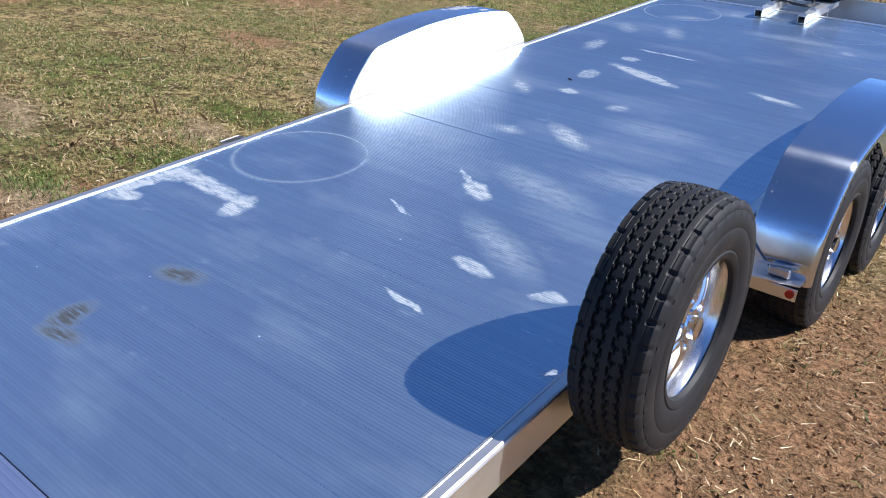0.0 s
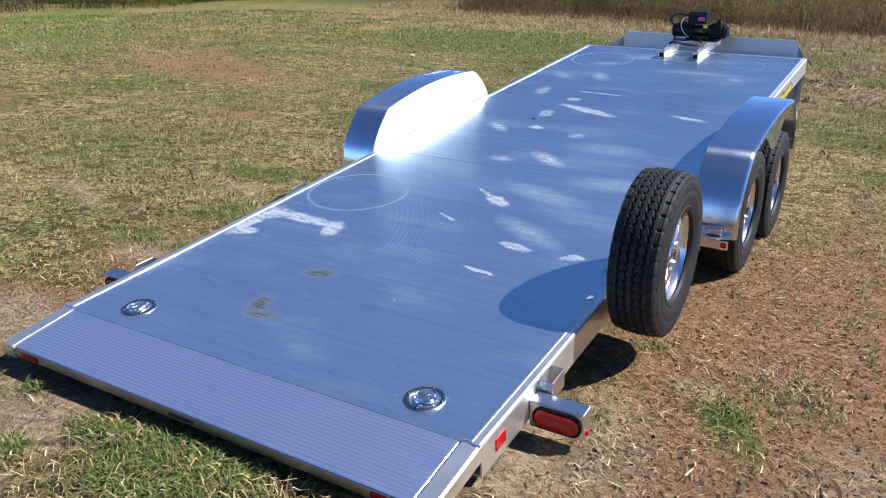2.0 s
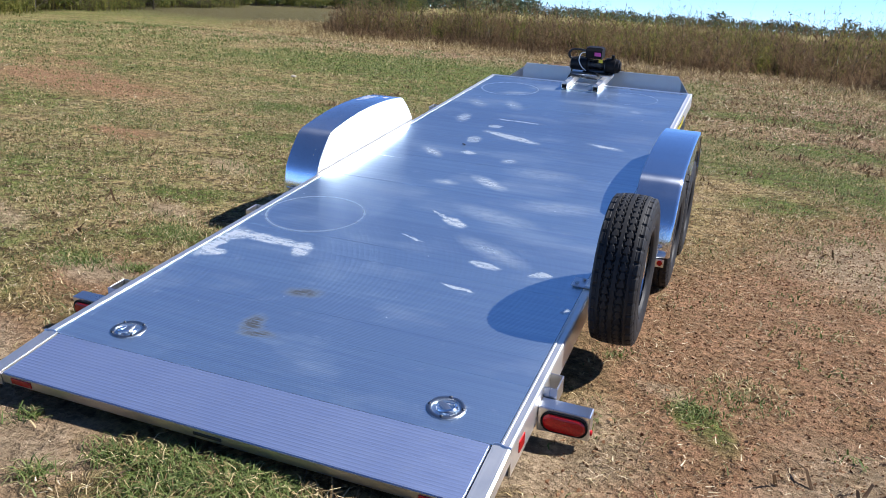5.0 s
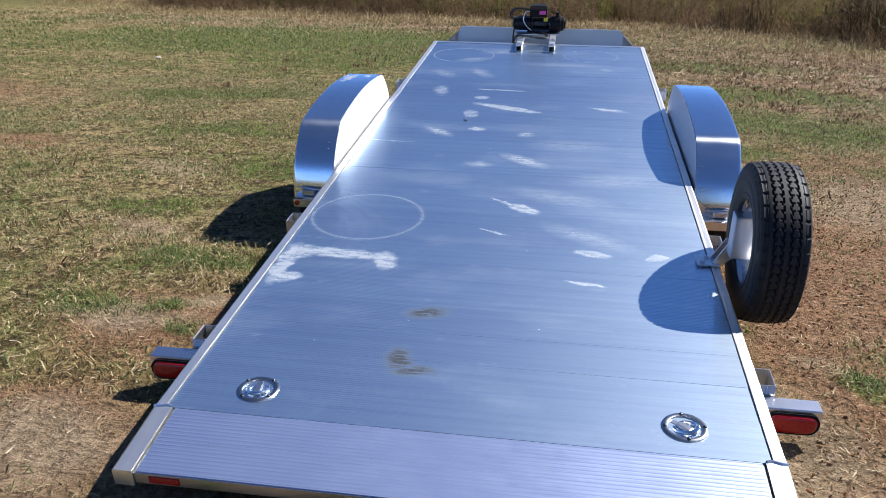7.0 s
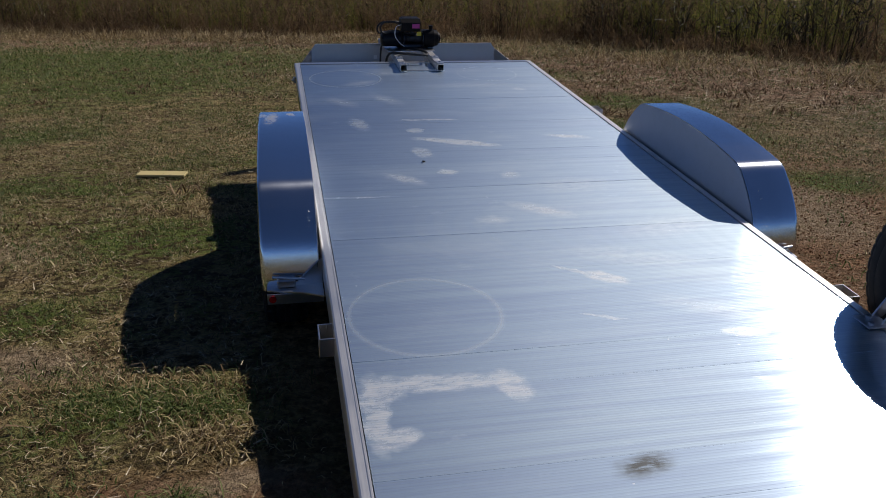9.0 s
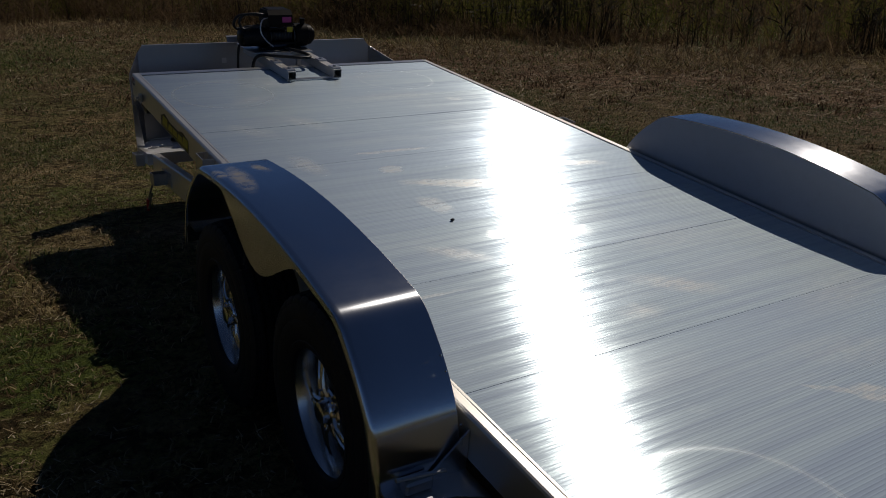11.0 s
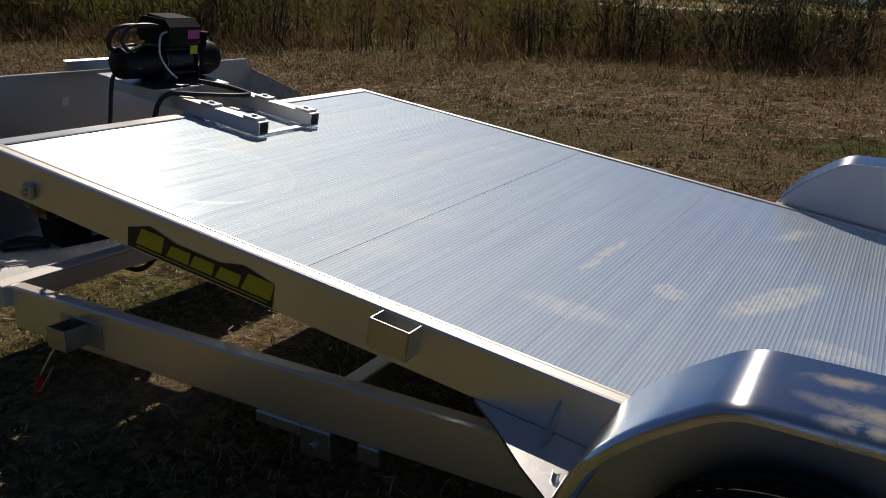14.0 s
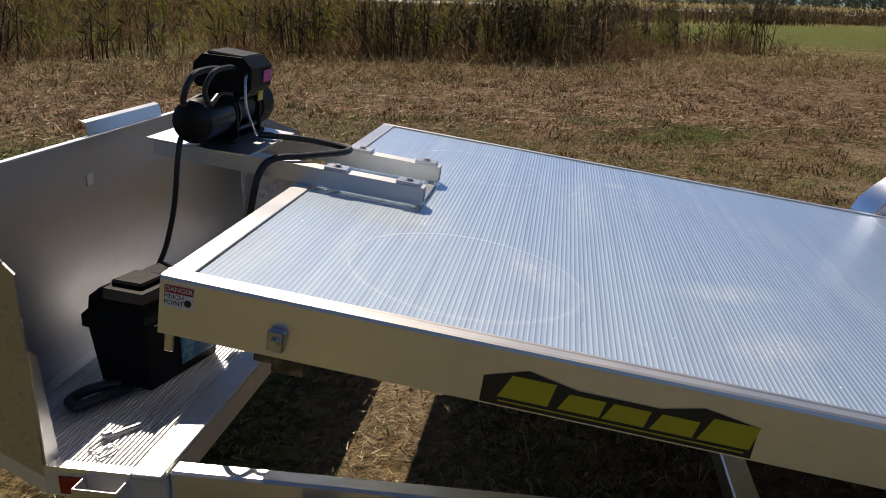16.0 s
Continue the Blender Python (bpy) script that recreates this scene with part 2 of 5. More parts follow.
fender_mat.set(base_color=fender_mat.mix(_dry, fender_mat.b.inputs["Base Color"].links[0].from_socket, (0.42, 0.33, 0.21)), metallic=fender_mat.math("SUBTRACT", 1.0, _dry), roughness=fender_mat.math("MULTIPLY_ADD", _dry, 0.4, fender_mat.b.inputs["Roughness"].links[0].from_socket))
_tg = fender_mat.n.new("ShaderNodeCombineXYZ")
_tg.inputs[0].default_value = 1.0
fender_mat.l.new(_tg.outputs[0], fender_mat.b.inputs["Tangent"])
fender_mat.set(anisotropic=0.85)
panel_mat = aluminium("panel_aluminium", (0.78, 0.79, 0.81), along="x", rough=0.46, dull=0.2)
# Dark tint mutes reflected light on the front panel and ramp edge.
front_mat = aluminium("darkened_aluminium", (0.52, 0.53, 0.55), along="x", rough=0.38, dull=0.25)
rim_mat = aluminium("rim_aluminium", (0.88, 0.88, 0.89), along="z", rough=0.24, dull=0.03, grain=0.3)
chrome = Mat("chrome", 0.09, 1.0, (0.82, 0.82, 0.84))
chrome.set(roughness=chrome.math("MULTIPLY_ADD", chrome.noise(chrome.obj(), 40.0), 0.2, 0.02))
platform_mat = aluminium("platform_aluminium", (0.86, 0.86, 0.87), along="x", rough=0.52)
platform_mat.set(metallic=0.88)
# Dark tint holds the shade that lies on the side wings.
tread_mat = aluminium("tread_plate_shaded", (0.50, 0.51, 0.53), along="z", rough=0.34, dull=0.1)
_d = tread_mat.scale(tread_mat.obj(), (26, 26, 26))
tread_mat.bump(tread_mat.ramp(tread_mat.voronoi(_d, 1.3), (0.1, 1.0), (0.45, 0.0)), 0.004, 0.8)
zinc = aluminium("zinc_steel", (0.55, 0.56, 0.58), along="z", rough=0.35, dull=0.3)

pan_mat = aluminium("shaded_steel", (0.08, 0.08, 0.085), along="x", rough=0.38, dull=0.3)
# Near-black: the shade inside the shallow tie-down pan is put into its colour.
recess = Mat("shaded_recess", 0.65, 0.0, (0.035, 0.035, 0.037))
recess.set(base_color=recess.mix(recess.ramp(recess.noise(recess.obj(), 60.0, 4.0, 0.6), (0.4, 0.0), (0.7, 1.0)), (0.020, 0.020, 0.022), (0.075, 0.070, 0.062)))
flange_mat = aluminium("cast_flange", (0.34, 0.35, 0.37), along="x", rough=0.30, dull=0.3)
rubber = Mat("tyre_rubber", 0.62)
_p = rubber.obj()
rubber.set(base_color=rubber.mix(rubber.ramp(rubber.noise(_p, 9.0, 5.0, 0.65), (0.48, 0.0), (0.78, 0.5)), (0.009, 0.009, 0.010), (0.036, 0.031, 0.026)))
rubber.b.inputs["Specular IOR Level"].default_value = 0.35
rubber.bump(rubber.noise(_p, 120.0), 0.0006, 0.4)

black = Mat("black_plastic", 0.34)
_p = black.obj()
black.set(base_color=black.mix(black.noise(_p, 14.0), (0.007, 0.007, 0.008), (0.016, 0.015, 0.015)), roughness=black.math("MULTIPLY_ADD", black.noise(_p, 30.0), 0.25, 0.34))
black.b.inputs["Specular IOR Level"].default_value = 0.10
black.bump(black.noise(_p, 160.0), 0.0004, 0.3)
gloss_black = Mat("gloss_black", 0.16, 0.0, (0.010, 0.010, 0.011))
gloss_black.set(roughness=gloss_black.math("MULTIPLY_ADD", gloss_black.noise(gloss_black.obj(), 25.0), 0.15, 0.22))
gloss_black.b.inputs["Specular IOR Level"].default_value = 0.28
cable_mat = Mat("black_cable", 0.45)
cable_mat.set(base_color=cable_mat.mix(cable_mat.noise(cable_mat.obj(), 60.0), (0.012, 0.012, 0.012), (0.03, 0.03, 0.03)))
red = Mat("red_lens", 0.18, 0.0, (0.42, 0.012, 0.010))
red.set(base_color=red.mix(red.voronoi(red.obj(), 160.0), (0.45, 0.012, 0.010), (0.26, 0.006, 0.006)))
yellow = Mat("yellow_vinyl", 0.35, 0.0, (0.62, 0.52, 0.03))
yellow.set(base_color=yellow.mix(yellow.noise(yellow.obj(), 30.0), (0.66, 0.56, 0.03), (0.52, 0.43, 0.03)))
vinyl_black = Mat("black_vinyl", 0.35, 0.0, (0.02, 0.02, 0.02))
white = Mat("white_vinyl", 0.45, 0.0, (0.78, 0.78, 0.76))
red_vinyl = Mat("red_vinyl", 0.4, 0.0, (0.42, 0.03, 0.03))
blue_label = Mat("blue_label", 0.4, 0.0, (0.03, 0.20, 0.33))
blue_label.set(base_color=blue_label.mix(blue_label.ramp(blue_label.noise(blue_label.obj(), 30.0), (0.45, 0.0), (0.6, 1.0)), (0.02, 0.14, 0.26), (0.10, 0.38, 0.45)))
magenta = Mat("magenta_label", 0.4, 0.0, (0.50, 0.05, 0.28))

# ---- builders ----


def part(name, bm, material, parent, label="", m=None, smooth=False):
    """Links a bmesh (or mesh) as one object under a thing or a part."""
    if isinstance(bm, bpy.types.Mesh):
        me = bm
    else:
        me = bpy.data.meshes.new(name)
        bmesh.ops.recalc_face_normals(bm, faces=bm.faces)
        bm.to_mesh(me)
        bm.free()
    if smooth:
        me.shade_smooth()
        me.set_sharp_from_angle(angle=radians(38))
    if not me.materials:
        me.materials.append(material.m if isinstance(material, Mat) else material)
    ob = new(name, me)
    if parent:
        ob.parent = parent
    if m is not None:
        ob.matrix_basis = m
    return tagged(ob, label)


def thing(name, m, label, category, group="", kind=""):
    ob = new(name)
    ob.empty_display_size = 0.1
    ob.matrix_basis = m
    return tagged(ob, label, category, group, kind)


def box(x0, x1, y0, y1, z0, z1, bevel=0.003, bm=None, m=None, seg=1):
    bm = bm or bmesh.new()
    c = Vector(((x0 + x1) / 2, (y0 + y1) / 2, (z0 + z1) / 2))
    mm = Matrix.Translation(c) @ Matrix.Diagonal((x1 - x0, y1 - y0, z1 - z0, 1))
    vs = bmesh.ops.create_cube(bm, size=1, matrix=(m @ mm) if m is not None else mm)["verts"]
    if bevel:
        es = list({e for v in vs for e in v.link_edges})
        bmesh.ops.bevel(bm, geom=es, offset=bevel, segments=seg, profile=0.5, affect="EDGES")
    return bm


def cyl(r, a, b, n=24, r2=None, bm=None, bevel=0.0):
    """A cylinder from point a to point b."""
    bm = bm or bmesh.new()
    a, b = Vector(a), Vector(b)
    d = b - a
    m = Matrix.Translation((a + b) / 2) @ d.to_track_quat("Z", "Y").to_matrix().to_4x4()
    vs = bmesh.ops.create_cone(bm, cap_ends=True, segments=n, radius1=r, radius2=r if r2 is None else r2, depth=d.length, matrix=m)["verts"]
    if bevel:
        es = [e for e in {e for v in vs for e in v.link_edges} if any(len(f.verts) > 4 for f in e.link_faces)]
        bmesh.ops.bevel(bm, geom=es, offset=bevel, segments=2, profile=0.5, affect="EDGES")
    return bm


def prism(pts, axis, a, b, bm=None):
    """A closed outline pushed from a to b along an axis; outline points give the two other coordinates in order."""
    bm = bm or bmesh.new()
    i = "xyz".index(axis)

    def v(p, c):
        q = list(p)
        q.insert(i, c)
        return bm.verts.new(q)
    lo, hi = [v(p, a) for p in pts], [v(p, b) for p in pts]
    bm.faces.new(lo)
    bm.faces.new(hi[::-1])
    for k in range(len(pts)):
        j = (k + 1) % len(pts)
        bm.faces.new((lo[j], lo[k], hi[k], hi[j]))
    return bm


def strip(rows, closed=False, bm=None):
    """Quads between rows of points."""
    bm = bm or bmesh.new()
    vs = [[bm.verts.new(p) for p in r] for r in rows]
    for r0, r1 in zip(vs, vs[1:]):
        n = len(r0)
        for k in range(n if closed else n - 1):
            j = (k + 1) % n
            bm.faces.new((r0[k], r0[j], r1[j], r1[k]))
    return bm


def spline(pts, steps=10):
    pts = [Vector(p) for p in pts]
    q = [2 * pts[0] - pts[1], *pts, 2 * pts[-1] - pts[-2]]
    out = []
    for p0, p1, p2, p3 in zip(q, q[1:], q[2:], q[3:]):
        for s in range(steps):
            t = s / steps
            out.append(0.5 * (2 * p1 + (p2 - p0) * t + (2 * p0 - 5 * p1 + 4 * p2 - p3) * t * t + (3 * p1 - p0 - 3 * p2 + p3) * t ** 3))
    return out + [pts[-1]]


def hose(pts, r, n=8, steps=10, bm=None):
    line = spline(pts, steps)
    rows = []
    for k, p in enumerate(line):
        d = (line[min(k + 1, len(line) - 1)] - line[max(k - 1, 0)]).normalized()
        u = d.orthogonal().normalized() if k == 0 else (u - d * u.dot(d)).normalized()
        w = d.cross(u)
        rows.append([p + r * (math.cos(2 * math.pi * i / n) * u + math.sin(2 * math.pi * i / n) * w) for i in range(n)])
    bm = strip(rows, True, bm)
    return bm


def lathe(profile, axis="x", n=48, bm=None, centre=(0, 0, 0)):
    """Turns (along, radius) points round an axis."""
    rows = []
    for k in range(n + 1):
        a = 2 * math.pi * k / n
        c, s = math.cos(a), math.sin(a)
        r = []
        for h, q in profile:
            p = {"x": (h, q * c, q * s), "y": (q * c, h, q * s), "z": (q * c, q * s, h)}[axis]
            r.append(Vector(p) + Vector(centre))
        rows.append(r)
    bm = strip(rows, False, bm)
    bmesh.ops.remove_doubles(bm, verts=bm.verts, dist=1e-5)
    return bm


def words(name, text, size, m, material, parent, label=""):
    cu = bpy.data.curves.new(name, "FONT")
    cu.body, cu.size, cu.align_x, cu.align_y = text, size, "CENTER", "CENTER"
    cu.extrude = 0.0002
    tmp = new("lettering", cu)
    dg = bpy.context.evaluated_depsgraph_get()
    dg.update()
    me = bpy.data.meshes.new_from_object(tmp.evaluated_get(dg))
    bpy.data.objects.remove(tmp)
    me.materials.clear()
    return part(name, me, material, parent, label, m)

# ---- ground and distance ----
# patches of the ground: x, y, half sizes, turn
DIRT = [(-11.5, 11.0, 1.6, 0.5, -20), (-6.0, 2.6, 0.8, 0.35, 15), (-5.0, 5.2, 0.6, 0.3, -10), (-8.5, 4.4, 1.2, 0.4, -15), (2.6, 2.2, 1.5, 4.6, -6), (1.9, 2.0, 1.1, 2.2, 0), (2.2, 0.6, 1.3, 1.5, 0), (2.0, -1.2, 1.3, 1.2, 0), (-9.0, 8.6, 2.6, 1.0, -20), (-1.55, 1.35, 0.55, 0.45, 10), (-0.9, -0.3, 0.8, 0.55, 0), (-1.5, 0.4, 0.6, 0.5, 0), (0, 3.0, 1.1, 2.4, 0)]
LUSH = [(0.08, -0.10, 0.26, 0.14, -4), (-1.75, 2.22, 0.40, 0.22, 4), (-1.96, 1.5, 0.16, 0.2, 0), (1.66, 1.30, 0.12, 0.2, 10), (-5.5, 18.0, 6.5, 4.0, 5), (-3.6, 13.8, 2.2, 1.8, 10), (-46, 62, 20, 40, 10), (-3.0, 6.0, 0.7, 0.3, 0), (-4.6, 8.5, 1.2, 0.5, 10), (-2.6, 3.2, 0.4, 0.25, 0), (-4.0, 0.6, 0.7, 0.3, 10), (3.2, 7.5, 0.9, 0.8, 0), (7.3, 4.2, 0.95, 0.5, -60), (5.0, 3.05, 0.5, 0.22, -60), (3.4, 5.2, 0.5, 0.4, 0), (2.4, 14.5, 2.2, 1.0, 0), (2.4, 8.0, 1.3, 0.9, 0), (3.2, 10.6, 1.7, 0.8, 0), (2.0, 6.2, 0.5, 0.35, 0), (-2.0, 4.6, 0.5, 0.4, 0)]
TAN = [(-0.55, -0.12, 0.30, 0.22, 0), (-0.6, -0.55, 0.45, 0.25, 0), (-1.45, 0.35, 0.35, 0.30, 10), (-1.0, -0.2, 0.5, 0.3, 0), (-1.69, 1.34, 0.26, 0.16, 0), (-1.42, 1.65, 0.20, 0.09, 8), (-2.33, 2.78, 0.30, 0.16, 0), (-2.9, 4.35, 0.35, 0.2, 0), (1.12, 0.65, 0.25, 0.4, 0), (1.5, 1.52, 0.18, 0.10, 0), (1.9, -0.75, 0.6, 0.35, 20), (2.3, 0.9, 0.35, 0.3, 20), (0.0, 6.1, 1.2, 0.35, 0), (6.5, 2.4, 0.6, 0.3, 0), (-3.3, 2.1, 0.5, 0.16, -12), (2.6, 4.4, 0.5, 0.8, 0), (4.6, 3.0, 0.7, 0.5, 0), (-2.9, 0.2, 0.35, 0.16, 5)]
STRAW = [(6.0, 14.0, 9.5, 5.5, -45), (-2.0, 26, 16, 4.0, 0), (14.0, 3.0, 5.5, 9.0, 20), (9.5, 5.0, 5.0, 6.0, 0)]
# smooth green meadow, and the olive ground under the tall weeds
MEADOW = [(46, -8, 16, 8.5, -18), (-20, 13.6, 8.0, 1.9, -37), (70, -30, 26, 12, -20)]
WEEDY = [(-30, 90, 90, 52, 0), (60, 75, 70, 55, 0), (10, 52, 40, 19, 0), (46, 30, 26, 24, 0)]


def ground_material():
    m = Mat("grassy_ground", 0.95)
    p = m.pos()
    n1 = m.noise(p, 0.55, 6.0, 0.6)
    n2 = m.noise(p, 3.2, 6.0, 0.65)
    n3 = m.ramp(m.noise(p, 34.0, 6.0, 0.75), (0.30, 0.0), (0.70, 1.0))
    wob = m.n.new("ShaderNodeVectorMath")
    wob.operation = "MULTIPLY_ADD"
    tn = m.n.new("ShaderNodeTexNoise")
    m.put(tn.inputs["Vector"], p)
    tn.inputs["Scale"].default_value, tn.inputs["Detail"].default_value = 1.1, 5.0
    m.put(wob.inputs[0], tn.outputs["Color"])
    wob.inputs[1].default_value = (1.1, 1.1, 0)
    m.put(wob.inputs[2], m.scale(p, (1, 1, 0), (-0.55, -0.55, 0)))
    w = wob.outputs[0]

    def cover(items, soft):
        f = 0.0
        for cx, cy, rx, ry, turn in items:
            f = m.math("MAXIMUM", f, m.blob(w, cx, cy, rx, ry, turn, soft))
        return f
    dry = m.mix(n3, (0.145, 0.090, 0.036), (0.76, 0.56, 0.275))
    green = m.mix(n3, (0.045, 0.070, 0.012), (0.23, 0.295, 0.062))
    turf = m.mix(m.ramp(m.math("MULTIPLY_ADD", n2, 0.4, m.math("MULTIPLY", n1, 0.6)), (0.42, 0.0), (0.58, 0.9)), dry, green)
    soil = m.mix(n3, (0.105, 0.050, 0.023), (0.57, 0.325, 0.172))
    soil = m.mix(m.ramp(n2, (0.45, 0.0), (0.7, 0.4)), soil, (0.42, 0.27, 0.155))
    bare = m.math("MAXIMUM", m.math("MULTIPLY", cover(DIRT, 0.35), m.ramp(n2, (0.30, 0.65), (0.45, 1.0))), m.ramp(m.noise(p, 0.9, 5.0, 0.6), (0.60, 0.0), (0.72, 0.75)))
    c = m.mix(cover(STRAW, 0.5), turf, m.mix(n3, (0.105, 0.052, 0.028), (0.62, 0.405, 0.245)))
    c = m.mix(bare, c, soil)
    c = m.mix(m.math("MULTIPLY", cover(LUSH, 0.4), m.ramp(n2, (0.25, 0.5), (0.50, 0.95))), c, green)
    pale = m.math("MULTIPLY", cover(TAN, 0.5), m.ramp(n2, (0.28, 0.2), (0.45, 0.95)))
    c = m.mix(pale, c, m.mix(n3, (0.27, 0.185, 0.105), (0.60, 0.455, 0.29)))
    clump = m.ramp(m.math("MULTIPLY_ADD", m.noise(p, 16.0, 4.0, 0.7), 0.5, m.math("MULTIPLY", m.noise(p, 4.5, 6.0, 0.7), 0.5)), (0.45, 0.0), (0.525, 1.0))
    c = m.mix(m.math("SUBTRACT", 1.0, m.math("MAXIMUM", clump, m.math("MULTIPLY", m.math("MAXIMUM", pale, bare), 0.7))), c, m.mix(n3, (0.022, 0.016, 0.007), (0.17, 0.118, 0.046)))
    c = m.mix(m.math("MULTIPLY", cover(WEEDY, 0.12), 0.9), c, m.mix(n2, (0.045, 0.036, 0.016), (0.14, 0.115, 0.05)))
    c = m.mix(m.math("MULTIPLY", cover(MEADOW, 0.25), 0.85), c, m.mix(n2, (0.10, 0.145, 0.028), (0.21, 0.26, 0.06)))
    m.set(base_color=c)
    m.b.inputs["Specular IOR Level"].default_value = 0.15
    m.bump(m.math("MULTIPLY_ADD", n3, 0.6, m.math("MULTIPLY_ADD", clump, 0.5, m.math("MULTIPLY", n2, 0.8))), 0.055, 1.0)
    return m


def lie(x, y):
    """Height of the ground."""
    near = math.exp(-((x / 40) ** 2 + ((y - 4) / 40) ** 2))
    h = 0.022 * noise.noise((x * 0.45, y * 0.45, 0.3)) + 0.012 * noise.noise((x * 1.7, y * 1.7, 5.1))
    flat = max(0.0, 1 - math.hypot(x / 1.7, (y - 3) / 4.2) ** 4)
    return h * near * (1 - 0.8 * flat) - 0.006


def axis_steps(centre, fine, reach, far):
    out, s, d = [0.0], fine, 0.0
    while d < far:
        d += s
        out.append(d)
        if d > reach:
            s *= 1.17
    return [centre - v for v in out[:0:-1]] + [centre + v for v in out]


def build_ground():
    xs, ys = axis_steps(0, 0.16, 6.5, 2600), axis_steps(3.5, 0.16, 7.5, 2600)
    vs = [(x, y, lie(x, y)) for y in ys for x in xs]
    n = len(xs)
    fs = [(j * n + i, j * n + i + 1, (j + 1) * n + i + 1, (j + 1) * n + i) for j in range(len(ys) - 1) for i in range(n - 1)]
    me = bpy.data.meshes.new("ground")
    me.from_pydata(vs, [], fs)
    me.shade_smooth()
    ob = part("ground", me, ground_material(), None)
    tagged(ob, "dry mown grass field with patches of bare brown soil", "ground", kind="structure")


build_ground()

# ---- trailer ----
CHASSIS = DECK @ pose(0, 0, 0.085, 8.5, 0, 0).inverted()
HALF, INNER, FRONT, JOINT = 1.04, 0.998, 6.46, 0.365
trailer = thing("car_trailer", pose(0, 3.5, 0), "bare aluminium tandem-axle tilt-bed car trailer on dry grass", "trailer")
UP = trailer.matrix_basis.inverted()
D, C = UP @ DECK, UP @ CHASSIS


def deck_frame():
    bm = bmesh.new()
    for s in (-1, 1):
        # channel rail: flat top with a raised inner bead, web, bottom flange
        o = [(s * INNER, -0.004), (s * INNER, 0.0045), (s * (INNER + 0.007), 0.0045), (s * (INNER + 0.010), 0.003), (s * (HALF - 0.009), 0.003), (s * (HALF - 0.003), 0.0005), (s * HALF, -0.006),
             (s * HALF, -0.126), (s * (HALF - 0.05), -0.126), (s * (HALF - 0.05), -0.120), (s * (HALF - 0.006), -0.120), (s * (HALF - 0.006), -0.006)]
        prism([(a, b) for a, b in o], "y", JOINT + 0.004, FRONT, bm)
    return bm


deck = part("deck", deck_frame(), alu_y, trailer, "tilted aluminium deck frame with channel rails", D)
part("front_rail", prism([(FRONT - 0.052, 0.001), (FRONT - 0.052, 0.005), (FRONT - 0.004, 0.005), (FRONT + 0.001, 0.0), (FRONT + 0.001, -0.127), (FRONT - 0.05, -0.127), (FRONT - 0.05, -0.121), (FRONT - 0.006, -0.121), (FRONT - 0.006, -0.002)], "x", -INNER + 0.001, INNER - 0.001), alu_x, deck)


def plank_mesh(width, ribs, mat, deep=0.0004):
    """A ribbed hollow plank, drawn along x."""
    pts, p = [(0.0001, -deep)], width / ribs
    for k in range(ribs):
        y0 = k * p
        pts += [(y0 + p * 0.12, -deep), (y0 + p * 0.34, -deep), (y0 + p * 0.43, -deep * 0.15), (y0 + p * 0.5, 0.0), (y0 + p * 0.57, -deep * 0.15), (y0 + p * 0.66, -deep), (y0 + p * 0.88, -deep)]
    pts += [(width - 0.0001, -deep), (width - 0.0001, -0.032), (0.0001, -0.032)]
    bm = prism(pts, "x", -INNER + 0.004, INNER - 0.004)
    me = bpy.data.meshes.new("plank")
    bmesh.ops.recalc_face_normals(bm, faces=bm.faces)
    bm.to_mesh(me)
    bm.free()
    me.shade_smooth()
    me.set_sharp_from_angle(angle=radians(50))
    me.materials.append(mat.m)
    return me


N_PLANKS = 30
PLANK = (FRONT - 0.054 - JOINT) / N_PLANKS

# rear lip, bent down a little
RAMP = pose(0, JOINT, 0, 4.5, 0, 0)
RAMP_LEN = 0.30
# Darkened metal puts the rear edge's shade into its colour.
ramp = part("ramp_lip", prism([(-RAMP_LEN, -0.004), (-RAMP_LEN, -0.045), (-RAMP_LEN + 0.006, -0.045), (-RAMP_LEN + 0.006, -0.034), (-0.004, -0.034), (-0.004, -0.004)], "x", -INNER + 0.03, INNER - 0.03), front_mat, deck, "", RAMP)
for s in (-1, 1):
    o = [(s * (HALF - 0.066), 0.003), (s * (HALF - 0.008), 0.003), (s * HALF, -0.002), (s * HALF, -0.060), (s * (HALF - 0.066), -0.060)]
    part("ramp_cheek", prism(o, "y", -RAMP_LEN - 0.001, 0.0), alu_y, deck, "welded aluminium cheek plate", RAMP)
for s in (-1, 1):
    part("weld_bead", hose([(s * (HALF - 0.064), JOINT, 0.002), (s * (HALF - 0.045), JOINT + 0.004, 0.003), (s * (HALF - 0.02), JOINT - 0.003, 0.003), (s * HALF, JOINT, 0.0)], 0.006, 6, 5), alu_x, deck, "", None, True)
part("edge_slot", box(-0.06, 0.06, -RAMP_LEN - 0.003, -RAMP_LEN + 0.001, -0.032, -0.018, 0.001), vinyl_black, deck, "dark slot in the ramp edge", RAMP)
for x in (-0.87, 0.87):
    part("reflector", box(x - 0.05, x + 0.05, -RAMP_LEN - 0.004, -RAMP_LEN + 0.001, -0.038, -0.012, 0.001), red, deck, "small red reflector", RAMP)
# deck cross members
for k in range(9):
    y = 0.62 + 0.70 * k
    part("cross_member", box(-0.88, 0.88, y - 0.02, y + 0.02, -0.085, -0.034, 0.003), alu_x, deck)


